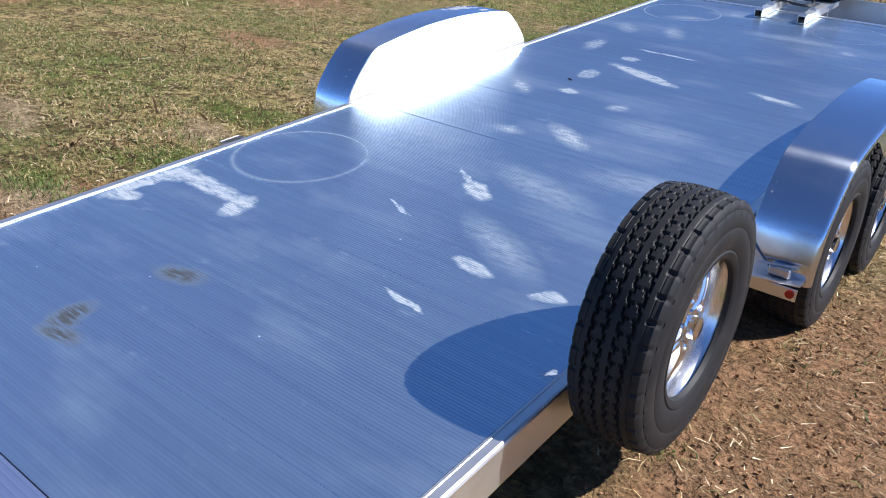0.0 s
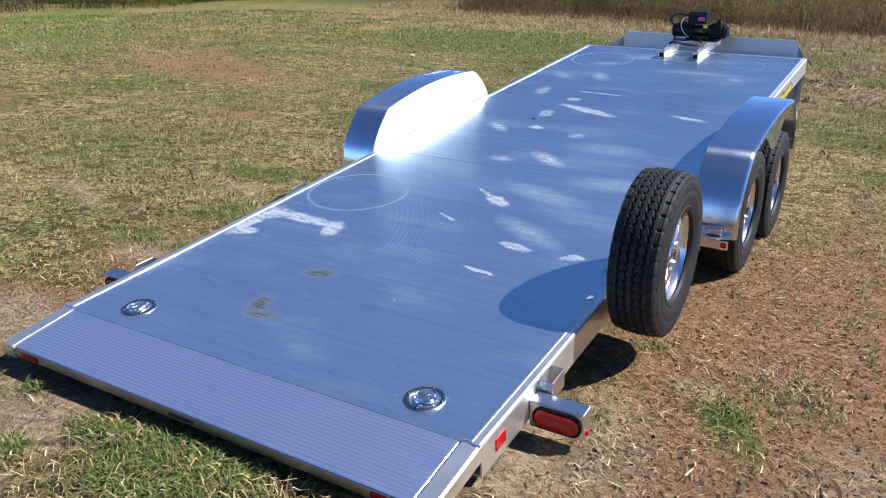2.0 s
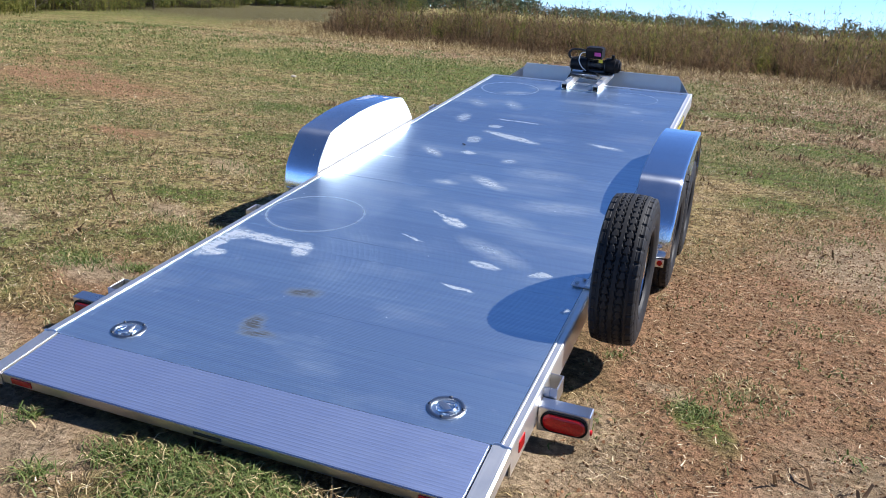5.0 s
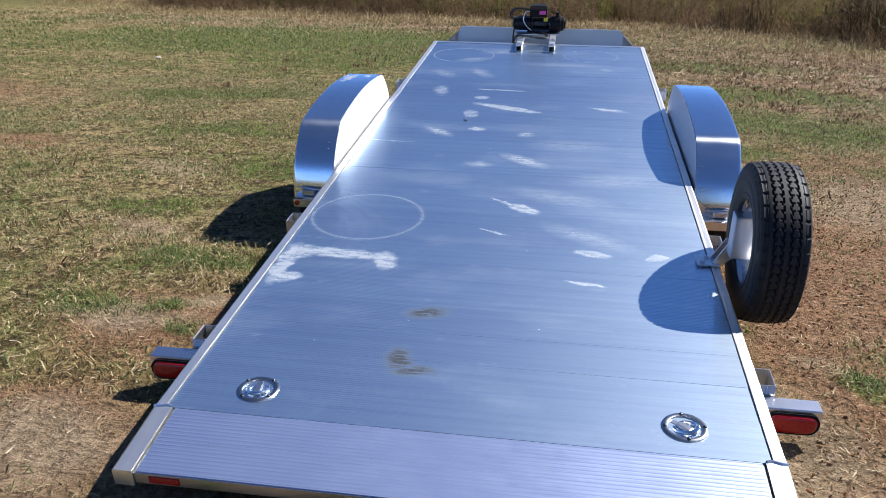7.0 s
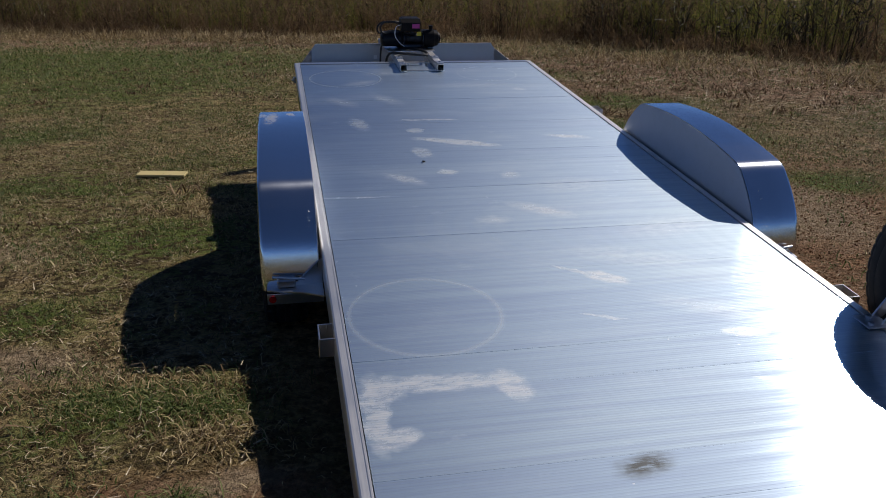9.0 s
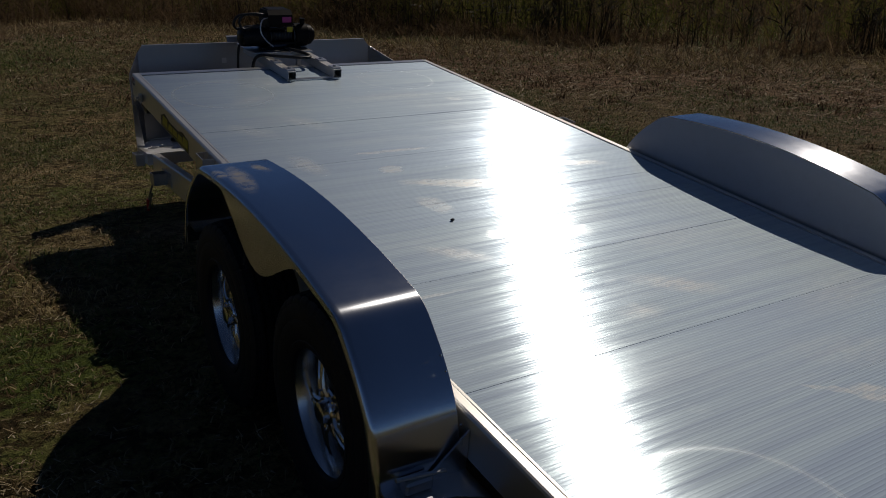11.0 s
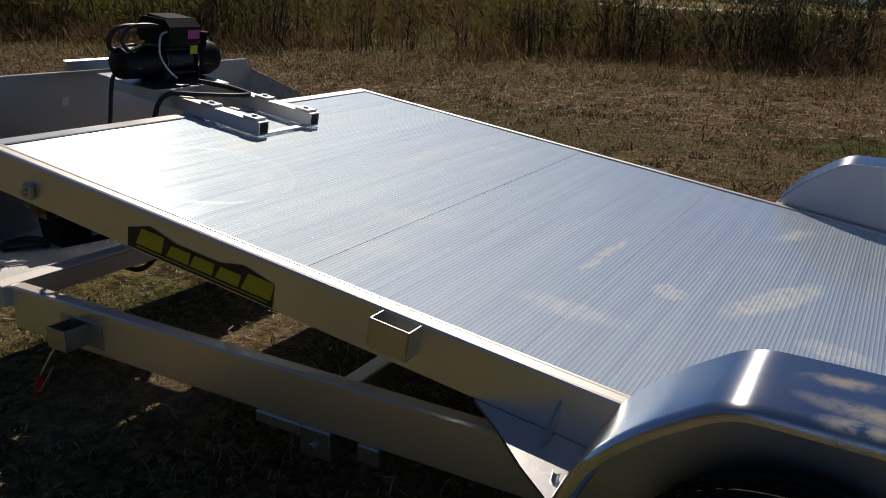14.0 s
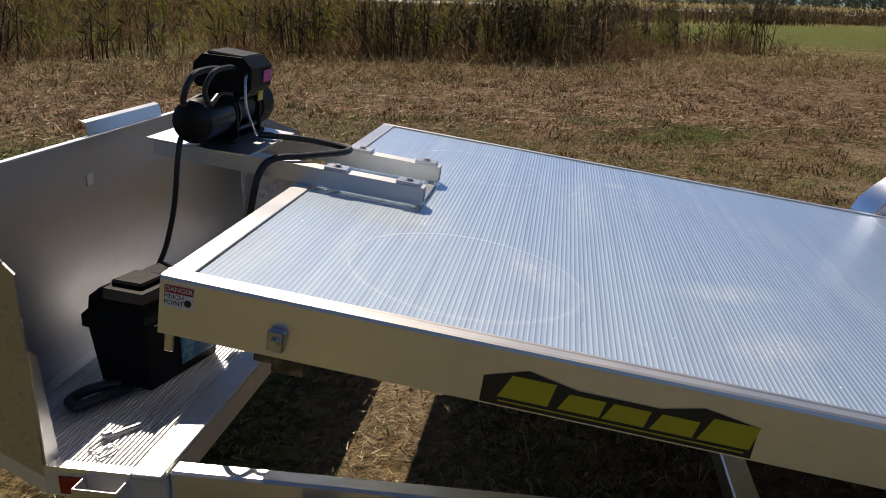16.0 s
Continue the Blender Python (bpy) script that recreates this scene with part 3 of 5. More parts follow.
def stake_pocket():
    bm = bmesh.new()
    t = 0.005
    box(-0.055, 0.0, -0.055, -0.055 + t, -0.075, 0, 0.001, bm)
    box(-0.055, 0.0, 0.055 - t, 0.055, -0.075, 0, 0.001, bm)
    box(-0.055, -0.055 + t, -0.0545, 0.0545, -0.0752, -0.0002, 0.001, bm)
    return bm


sp = part("stake_pocket", stake_pocket(), alu_z, deck, "open aluminium stake pocket", pose(-HALF - 0.001, 0.85, -0.004))
for s, y in ((-1, 2.0), (-1, 4.875), (1, 0.85), (1, 2.02), (1, 4.875)):
    o = part("stake_pocket", sp.data, alu_z, deck, "open aluminium stake pocket", pose(s * (HALF + 0.001), y, -0.004, 0, 0, 180 if s > 0 else 0))


def tail_light(s):
    x0, x1 = sorted((s * (HALF + 0.001), s * 1.245))
    tl = part("tail_light", box(x0, x1, 0.72, 0.79, -0.155, -0.045, 0.004), alu_z, trailer, "oval red tail light in an aluminium box", D)
    oval = []
    for k in range(32):
        a = 2 * math.pi * k / 32
        oval.append((0.048 * math.copysign(1, math.cos(a)) + 0.036 * math.cos(a), 0.036 * math.sin(a)))
    cx = s * 1.148
    part("grommet", prism([(cx + x * 1.10, -0.1 + z * 1.22) for x, z in oval], "y", 0.712, 0.7205), black, tl, "black rubber ring")
    bm = strip([[(cx + x * q, 0.712 - dy, -0.1 + z * q) for x, z in oval] for q, dy in ((1, 0), (0.96, 0.006), (0.85, 0.010), (0.5, 0.013), (0.02, 0.014))], True)
    part("lens", bm, red, tl, "red lens", None, True)
    mk = bmesh.new()
    cyl(0.012, (s * 1.245, 0.755, -0.135), (s * 1.253, 0.755, -0.135), 16, 0.009, mk)
    part("marker", mk, red, tl, "small red marker")


tail_light(-1)
tail_light(1)
for s in (-1, 1):
    x0, x1 = sorted((s * HALF, s * (HALF + 0.004)))
    part("reflector", box(x0, x1, 0.465, 0.535, -0.088, -0.04, 0.001), red, trailer, "red side reflector", D)


# fenders, fixed to the deck
FC = 3.535
END = [(0.845, -0.185), (0.842, -0.12), (0.825, -0.05), (0.803, 0.012), (0.765, 0.070), (0.715, 0.1275), (0.672, 0.1675), (0.640, 0.1955), (0.622, 0.2090), (0.602, 0.2203), (0.581, 0.2288), (0.560, 0.2340), (0.53, 0.2385), (0.47, 0.2463), (0.36, 0.2590), (0.22, 0.2703)]


def fender_line(grow=0.0):
    side = spline([(0, y, z) for y, z in END], 4)
    line = [(-p.y, p.z) for p in side] + [(p.y, p.z) for p in side[::-1]]
    mid = [(d, 0.277 - 0.139 * d * d) for d in [-0.22 + 0.44 * k / 16 for k in range(1, 16)]]
    n = len(side)
    line = line[:n] + mid + line[n:]
    return [(FC + y * (1 + grow / 0.88), z + grow * 0.6) for y, z in line]


def fender(s):
    """Top sheet rolled over an outer lip; between the wheels the lip runs down as a skirt with two arches."""
    xi, xo = s * 1.058, s * 1.308
    line = fender_line()
    rows = []
    r = 0.020
    for y, z in line:
        k = (y - FC) / 0.845
        ny, nz = (k ** 3, 1 - abs(k) ** 3)
        ln = math.hypot(ny, nz)
        ny, nz = ny / ln, nz / ln
        d = abs(y - FC)
        skirt = 0.078 + 0.165 * (1 - math.cos(math.pi * min(d / 0.39, 1))) / 2
        row = [(xi, y, z), ((xi + xo) / 2, y, z), (xo - s * r, y, z)]
        for a in (22, 45, 68, 90):
            c, q = math.cos(radians(a)), math.sin(radians(a))
            row.append((xo - s * r + s * r * q, y - ny * r * (1 - c), z - nz * r * (1 - c)))
        lip = 0.026
        if d < 0.6:
            lip = max(lip, (z - skirt) if d < 0.39 else 0.026)
        more = max(lip - r, 0.008)
        for f in (0.5, 1.0):
            row.append((xo, y - ny * (r + more * f), z - nz * (r + more * f)))
        rows.append(row)
    bm = strip(rows)
    bmesh.ops.recalc_face_normals(bm, faces=bm.faces)
    bm.normal_update()
    bmesh.ops.solidify(bm, geom=bm.faces[:], thickness=0.003)
    f = part("fender", bm, fender_mat, trailer, "polished aluminium tandem fender", D, True)
    # inner panel
    out = [(y, z - 0.0015) for y, z in fender_line(-0.004)] + [(FC + 0.83, -0.18), (FC - 0.83, -0.18)]
    xa, xb = sorted((s * 1.054, s * 1.0575))
    part("inner_panel", prism(out, "x", xa, xb), panel_mat, f, "flat inner panel", None)
    # rivets
    for y, z in ((2.78, 0.135), (2.75, 0.105), (2.66, 0.0)):
        bm = bmesh.new()
        bmesh.ops.create_icosphere(bm, subdivisions=1, radius=0.0038, matrix=Matrix.Translation((xi + s * 0.03, y, z + 0.012)))
        part("rivet", bm, chrome, f)
    # front bracket: flat plate below the rail with a triangular gusset
    br = bmesh.new()
    prism([(s * (HALF + 0.002), 4.66), (s * 1.12, 4.56), (s * 1.20, 4.47), (s * 1.27, 4.375), (s * 1.27, 4.345), (s * (HALF + 0.002), 4.345)], "z", -0.134, -0.126, br)
    prism([(s * (HALF + 0.002), -0.045), (s * (HALF + 0.002), -0.125), (s * 1.115, -0.125)], "y", 4.462, 4.469, br)
    b = part("fender_bracket", br, alu_z, trailer, "aluminium fender bracket with a triangular gusset", D)
    part("mounting_bolt", cyl(0.009, (s * 1.19, 4.40, -0.126), (s * 1.19, 4.40, -0.108), 6), zinc, b)
    # rear bracket with its marker lamp
    y = FC - 0.875
    br = bmesh.new()
    xa, xb = sorted((s * (HALF + 0.002), s * 1.285))
    prism([(s * (HALF + 0.002), y - 0.10), (s * 1.12, y - 0.06), (s * 1.285, y - 0.02), (s * 1.285, y + 0.045), (s * (HALF + 0.002), y + 0.045)], "z", -0.165, -0.158, br)
    box(xa, xb, y - 0.046, y - 0.040, -0.215, -0.166, 0.001, br)
    prism([(s * (HALF + 0.002), -0.035), (s * (HALF + 0.002), -0.158), (s * (HALF + 0.13), -0.158)], "y", y + 0.02, y + 0.026, br)
    b = part("fender_bracket", br, alu_z, trailer, "welded aluminium fender bracket", D)
    part("marker_lamp", cyl(0.016, (s * 1.262, y - 0.052, -0.188), (s * 1.262, y - 0.046, -0.188), 20), red, b, "round red marker lamp")
    lb = bmesh.new()
    box(min(s * 1.16, s * 1.24), max(s * 1.16, s * 1.24), y - 0.012, y + 0.03, -0.156, -0.118, 0.006, lb)
    cyl(0.006, (s * 1.12, y, -0.12), (s * 1.26, y + 0.01, -0.11), 8, None, lb)
    part("bolt_clamp", lb, zinc, b)


fender(-1)
fender(1)


# wheels
R_TYRE = 0.352


def tyre_mesh():
    """Five ribs parted by zigzag grooves, cross sipes in the ribs, notched shoulders, ringed side walls."""
    n = 360
    prof = [(-0.082, 0.186), (-0.094, 0.192), (-0.099, 0.200), (-0.1015, 0.212), (-0.099, 0.216), (-0.1035, 0.226), (-0.106, 0.250), (-0.1065, 0.272), (-0.1045, 0.276), (-0.106, 0.281),
            (-0.1045, 0.300), (-0.1005, 0.318), (-0.0985, 0.321), (-0.0985, 0.326), (-0.095, 0.336), (-0.089, 0.344)]
    half = 0.081
    across = [-half + 2 * half * k / 64 for k in range(65)]
    grooves = (-0.048, -0.016, 0.016, 0.048)
    rows = []
    for k in range(n):
        a = 2 * math.pi * k / n
        c, q = math.cos(a), math.sin(a)
        zig = 0.0032 * (1 if k % 6 < 3 else -1)
        notch = k % 10 < 2
        row = [(x, r - (0.005 if i >= 12 and notch else 0)) for i, (x, r) in enumerate(prof)]
        for x in across:
            r = R_TYRE - 0.009 * abs(x / half) ** 3.5
            g = min(abs(x + zig * (1 if i % 2 else -1) - h) for i, h in enumerate(grooves))
            if g < 0.0034:
                r -= 0.009
            elif g < 0.0088 and k % 6 == 0:
                r -= 0.006
            elif abs(x) > 0.066 and notch:
                r -= 0.006
            elif abs(abs(x) - 0.0715) < 0.0013:
                r -= 0.002
            row.append((x, r))
        row += [(-x, r - (0.005 if i >= 12 and notch else 0)) for i, (x, r) in reversed(list(enumerate(prof)))]
        rows.append([(x, r * c, r * q) for x, r in row])
    rows.append(rows[0])
    bm = strip(rows)
    bmesh.ops.remove_doubles(bm, verts=bm.verts, dist=1e-5)
    me = bpy.data.meshes.new("tyre")
    bmesh.ops.recalc_face_normals(bm, faces=bm.faces)
    bm.to_mesh(me)
    bm.free()
    me.shade_smooth()
    me.set_sharp_from_angle(angle=radians(30))
    me.materials.append(rubber.m)
    return me


def rim_mesh():
    """Face towards +x: deep barrel with a bright lip."""
    prof = [(0.084, 0.215), (0.089, 0.213), (0.0905, 0.208), (0.086, 0.201), (0.074, 0.197), (0.066, 0.192), (0.045, 0.187), (0.0, 0.178), (-0.06, 0.180), (-0.085, 0.196), (-0.090, 0.212), (-0.086, 0.214), (-0.080, 0.198), (-0.02, 0.186), (0.06, 0.196), (0.080, 0.207), (0.084, 0.215)]
    return lathe(prof, "x", 64)


def spoke_mesh():
    """One of five broad grooved spokes, from hub to barrel, upwards."""
    rows = []
    for r, x, w in ((0.040, 0.062, 0.024), (0.07, 0.067, 0.023), (0.11, 0.062, 0.024), (0.155, 0.050, 0.029), (0.192, 0.040, 0.037)):
        g = 0.005 + 0.05 * max(0, r - 0.07)
        rows.append([(x - 0.030, -w * 1.1, r), (x - 0.006, -w, r), (x, -w * 0.72, r), (x, -w * 0.30, r), (x - g, 0, r), (x, w * 0.30, r), (x, w * 0.72, r), (x - 0.006, w, r), (x - 0.030, w * 1.1, r)])
    bm = strip(rows, True)
    return bm


TYRE = tyre_mesh()


rim_bm = rim_mesh()
RIM = bpy.data.meshes.new("rim")
bmesh.ops.recalc_face_normals(rim_bm, faces=rim_bm.faces)
rim_bm.to_mesh(RIM)
rim_bm.free()
RIM.shade_smooth()
RIM.set_sharp_from_angle(angle=radians(35))
RIM.materials.append(rim_mat.m)
sbm = spoke_mesh()
SPOKE = bpy.data.meshes.new("spoke")
bmesh.ops.recalc_face_normals(sbm, faces=sbm.faces)
sbm.to_mesh(SPOKE)
sbm.free()
SPOKE.shade_smooth()
SPOKE.set_sharp_from_angle(angle=radians(40))
SPOKE.materials.append(rim_mat.m)
hbm = lathe([(0.0, 0.0445), (0.062, 0.0445), (0.066, 0.040), (0.066, 0.034), (0.085, 0.032), (0.088, 0.026), (0.088, 0.0)], "x", 32)
for k in range(5):
    a = 2 * math.pi * (k + 0.5) / 5
    cyl(0.009, (0.055, 0.056 * math.cos(a), 0.056 * math.sin(a)), (0.074, 0.056 * math.cos(a), 0.056 * math.sin(a)), 6, None, hbm)
lathe([(0.0, 0.07), (0.052, 0.07), (0.057, 0.064), (0.057, 0.04)], "x", 32, hbm)
HUB = bpy.data.meshes.new("hub")
bmesh.ops.recalc_face_normals(hbm, faces=hbm.faces)
hbm.to_mesh(HUB)
hbm.free()
HUB.shade_smooth()
HUB.set_sharp_from_angle(angle=radians(35))
HUB.materials.append(chrome.m)


def dress(tyre):
    part("rim", RIM, rim_mat, tyre, "bright machined aluminium rim")
    for k in range(5):
        part("spoke", SPOKE, rim_mat, tyre, "", pose(0, 0, 0, 72 * k + 10))
    part("hub_cap", HUB, chrome, tyre, "chrome hub cap with wheel nuts")


for s in (-1, 1):
    for y, turn in ((3.06, 12), (3.92, 47)):
        w = part("wheel", TYRE, rubber, trailer, "black tyre on a bright five-spoke aluminium rim", C @ pose(s * 1.205, y, 0.377) @ pose(0, 0, 0, turn, 0, 180 if s < 0 else 0))
        dress(w)
for y in (3.06, 3.92):
    part("axle", cyl(0.035, (-1.1, y, 0.377), (1.1, y, 0.377), 16), zinc, trailer, "", C)

# spare wheel upright on a bracket by the deck rail
SPARE = DECK @ pose(1.192, 1.64, 0.172)
spare = thing("spare_wheel", SPARE @ pose(0, 0, -R_TYRE), "spare wheel, black treaded tyre and aluminium rim, upright beside the deck", "wheel")
w = part("tyre", TYRE, rubber, spare, "black treaded tyre", pose(0, 0, R_TYRE, 20, 0, 0))
part("rim", RIM, rim_mat, spare, "bright aluminium rim", pose(0, 0, R_TYRE))
for k in range(5):
    part("spoke", SPOKE, rim_mat, spare, "", pose(0, 0, R_TYRE, 72 * k + 28))
part("hub_cap", HUB, chrome, spare, "chrome hub cap with wheel nuts", pose(0, 0, R_TYRE))
bm = bmesh.new()
box(0.935, 1.035, 1.70, 1.80, 0.008, 0.014, 0.002, bm)
prism([(1.0, 0.014), (1.045, 0.014), (1.10, 0.06), (1.10, 0.12), (1.06, 0.12)], "y", 1.715, 1.723, bm)
prism([(1.0, 0.014), (1.045, 0.014), (1.10, 0.06), (1.10, 0.12), (1.06, 0.12)], "y", 1.775, 1.783, bm)
sb = part("spare_bracket", bm, alu_z, trailer, "aluminium bracket that carries the spare wheel", D)
bm = box(1.055, 1.215, 1.635, 1.7145, 0.085, 0.285, 0.004)
part("bracket_box", bm, alu_z, sb)
for y, x in ((1.725, 0.96), (1.775, 0.985)):
    part("bracket_bolt", cyl(0.011, (x, y, 0.013), (x, y, 0.024), 6), zinc, sb)

# chassis under the deck
for s in (-1, 1):
    x0, x1 = sorted((s * 0.905, s * 0.957))
    part("side_beam", box(x0, x1, 3.35, 6.462, 0.372, 0.527, 0.006), alu_y, trailer, "aluminium box-section side beam", C)
for y in (4.2, 5.13):
    part("chassis_cross_member", box(-0.904, 0.904, y - 0.03, y + 0.03, 0.395, 0.468, 0.004), alu_x, trailer, "", C)
for s in (-1, 1):
    x0, x1 = sorted((s * 0.90, s * 0.962))
    hb = part("suspension_hanger", box(x0, x1, 5.10, 5.205, 0.285, 0.3718, 0.004), alu_z, trailer, "aluminium suspension hanger under the side beam", C)
    part("hanger_plate", box(x0, x1, 5.206, 5.365, 0.335, 0.3715, 0.004), alu_x, hb)
    part("hanger_bolt", cyl(0.012, (s * 0.9625, 5.155, 0.32), (s * 0.975, 5.155, 0.32), 6), zinc, hb)
    part("suspension_hanger", box(x0, x1, 4.94, 5.01, 0.32, 0.3718, 0.004), alu_z, trailer, "aluminium suspension hanger under the side beam", C)
# front platform
PF = [(-0.985, 6.465), (-0.985, 6.757), (-0.87, 7.0), (0.87, 7.0), (0.985, 6.757), (0.985, 6.465)]
plat = part("front_platform", prism(PF, "z", 0.455, 0.518), platform_mat, trailer, "aluminium front platform with ribbed floor", C)
part("platform_edge", box(-0.984, 0.984, 6.467, 6.54, 0.5185, 0.530, 0.002), platform_mat, plat)
bm = bmesh.new()
y = 6.541
while y < 6.985:
    hw = 0.983 if y < 6.75 else 0.983 - (y - 6.75) * 0.46
    box(-hw + 0.03, hw - 0.03, y, y + 0.0085, 0.5185, 0.527, 0.0015, bm)
    y += PITCH
part("floor_rib", bm, platform_mat, plat, "ribbed floor")
for s in (-1, 1):
    part("platform_side", prism([(s * 0.985, 6.541), (s * 0.985, 6.757), (s * 0.955, 6.757), (s * 0.955, 6.541)], "z", 0.5185, 0.530), alu_y, plat)
# front panel with chamfered corners and a raised middle
o = [(-0.868, 0.52), (-0.868, 1.12), (-0.835, 1.166), (0.835, 1.166), (0.868, 1.12), (0.868, 0.52)]
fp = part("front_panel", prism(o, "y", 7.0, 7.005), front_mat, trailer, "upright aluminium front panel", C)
part("panel_lip", box(-0.835, 0.835, 6.994, 7.016, 1.1665, 1.171, 0.001), alu_x, fp)
part("raised_plate", prism([(7.006, 1.05), (7.006, 1.172), (7.014, 1.210), (7.030, 1.216), (7.031, 1.212), (7.018, 1.207), (7.010, 1.170), (7.010, 1.05)], "x", -0.245, 0.215), alu_x, fp)
part("panel_foot", box(-0.86, 0.86, 6.955, 6.999, 0.5305, 0.536, 0.001), alu_x, fp)
part("panel_label", box(-0.295, -0.262, 6.9975, 6.9995, 1.03, 1.065, 0), panel_mat, fp, "small faded white label")
for s in (-1, 1):
    w = bmesh.new()
    prism([(s * 0.985, 6.757), (s * 0.872, 7.0), (s * 0.868, 6.998), (s * 0.981, 6.755)], "z", 0.50, 1.12, w)
    for v in w.verts:
        if v.co.z > 1 and v.co.y < 6.9:
            v.co.z = 1.0
    part("side_wing", w, tread_mat, fp, "bent aluminium side wing with tread pattern")
    part("wing_flange", prism([(s * 0.985, 0.53), (s * 0.935, 0.53), (s * 0.962, 0.80), (s * 0.985, 0.82)], "y", 6.748, 6.753), alu_z, fp)

# side decals: black plate with slanted yellow shapes
for s in (-1, 1):
    xa = s * (HALF + 0.0012)
    x0, x1 = sorted((xa, xa + s * 0.0008))
    dc = part("side_decal", prism([(5.255, -0.122), (5.255, -0.055), (5.36, -0.038), (5.44, -0.058), (5.60, -0.058), (5.70, -0.038), (5.785, -0.066), (5.785, -0.122)], "x", x0, x1), vinyl_black, trailer, "black and yellow side decal", D)
    for k, (y, h) in enumerate(((5.312, 0.050), (5.412, 0.036), (5.505, 0.036), (5.592, 0.036), (5.702, 0.050))):
        q = 0.050 if k in (0, 4) else 0.041
        ya, yb = sorted((xa + s * 0.0009, xa + s * 0.0016))
        part("yellow_shape", prism([(y - q, -0.104), (y + q, -0.104), (y + q * 0.55, -0.104 + h), (y - q * 1.2, -0.104 + h)], "x", ya, yb), yellow, dc)
    ya, yb = sorted((xa + s * 0.0009, xa + s * 0.0014))
    part("yellow_line", box(ya, yb, 5.27, 5.75, -0.114, -0.111, 0), yellow, dc)

# warning sticker
st = part("warning_sticker", box(-HALF - 0.0016, -HALF - 0.0008, 6.386, 6.450, -0.062, -0.014, 0), white, trailer, "small white and red warning sticker", D)
part("red_band", box(-HALF - 0.0022, -HALF - 0.0017, 6.387, 6.449, -0.032, -0.015, 0), red_vinyl, st)
words("danger_word", "DANGER", 0.0145, pose(-HALF - 0.0026, 6.418, -0.0235, 90, 0, -90), white, st)
words("pinch_word", "PINCH", 0.0145, pose(-HALF - 0.0021, 6.428, -0.0400, 90, 0, -90), vinyl_black, st)
words("point_word", "POINT", 0.0145, pose(-HALF - 0.0021, 6.428, -0.0530, 90, 0, -90), vinyl_black, st)
part("hazard_mark", cyl(0.008, (-HALF - 0.0022, 6.398, -0.049), (-HALF - 0.0017, 6.398, -0.049), 12), vinyl_black, st)
# latch and keeper on the deck side
bm = box(-HALF - 0.022, -HALF - 0.002, 6.186, 6.222, -0.105, -0.058, 0.004)
cyl(0.010, (-HALF - 0.034, 6.204, -0.082), (-HALF - 0.02, 6.204, -0.082), 12, None, bm)
part("deck_latch", bm, zinc, trailer, "zinc-plated deck latch", D)
bm = box(-HALF + 0.004, -HALF + 0.05, 6.145, 6.215, -0.162, -0.1268, 0.002)
box(-HALF - 0.001, -HALF + 0.003, 6.212, 6.252, -0.142, -0.1268, 0.001, bm)
part("latch_block", bm, pan_mat, trailer, "dark steel block under the latch", D)
part("latch_tab", box(-HALF + 0.0, -HALF + 0.006, 6.425, 6.445, -0.165, -0.127, 0.002), alu_z, trailer, "", D)

# drop-leg holder on the side beam
bm = bmesh.new()
t = 0.005
box(-1.045, -0.959, 6.07, 6.07 + t, 0.405, 0.475, 0.001, bm)
box(-1.045, -0.959, 6.155, 6.155 + t, 0.405, 0.475, 0.001, bm)
box(-1.045, -1.045 + t, 6.0702, 6.1598, 0.4052, 0.4748, 0.001, bm)
box(-0.963, -0.958, 6.0, 6.2, 0.40, 0.485, 0.001, bm)
leg = part("leg_holder", bm, zinc, trailer, "zinc-plated leg holder", C)
part("leg_lever", hose([(-1.03, 6.12, 0.43), (-1.05, 6.16, 0.36), (-1.06, 6.22, 0.26), (-1.06, 6.20, 0.25), (-1.05, 6.13, 0.35)], 0.006, 6), zinc, leg)
part("lever_grip", cyl(0.013, (-1.06, 6.20, 0.30), (-1.06, 6.23, 0.225), 12, 0.011), red_vinyl, leg, "red rubber grip")
# stake pocket and reflector on the platform side
part("stake_pocket", sp.data, alu_z, plat, "open aluminium stake pocket", pose(-0.986, 6.60, 0.515))
part("reflector", box(-0.989, -0.9855, 6.66, 6.72, 0.462, 0.508, 0.001), red, plat, "red side reflector")

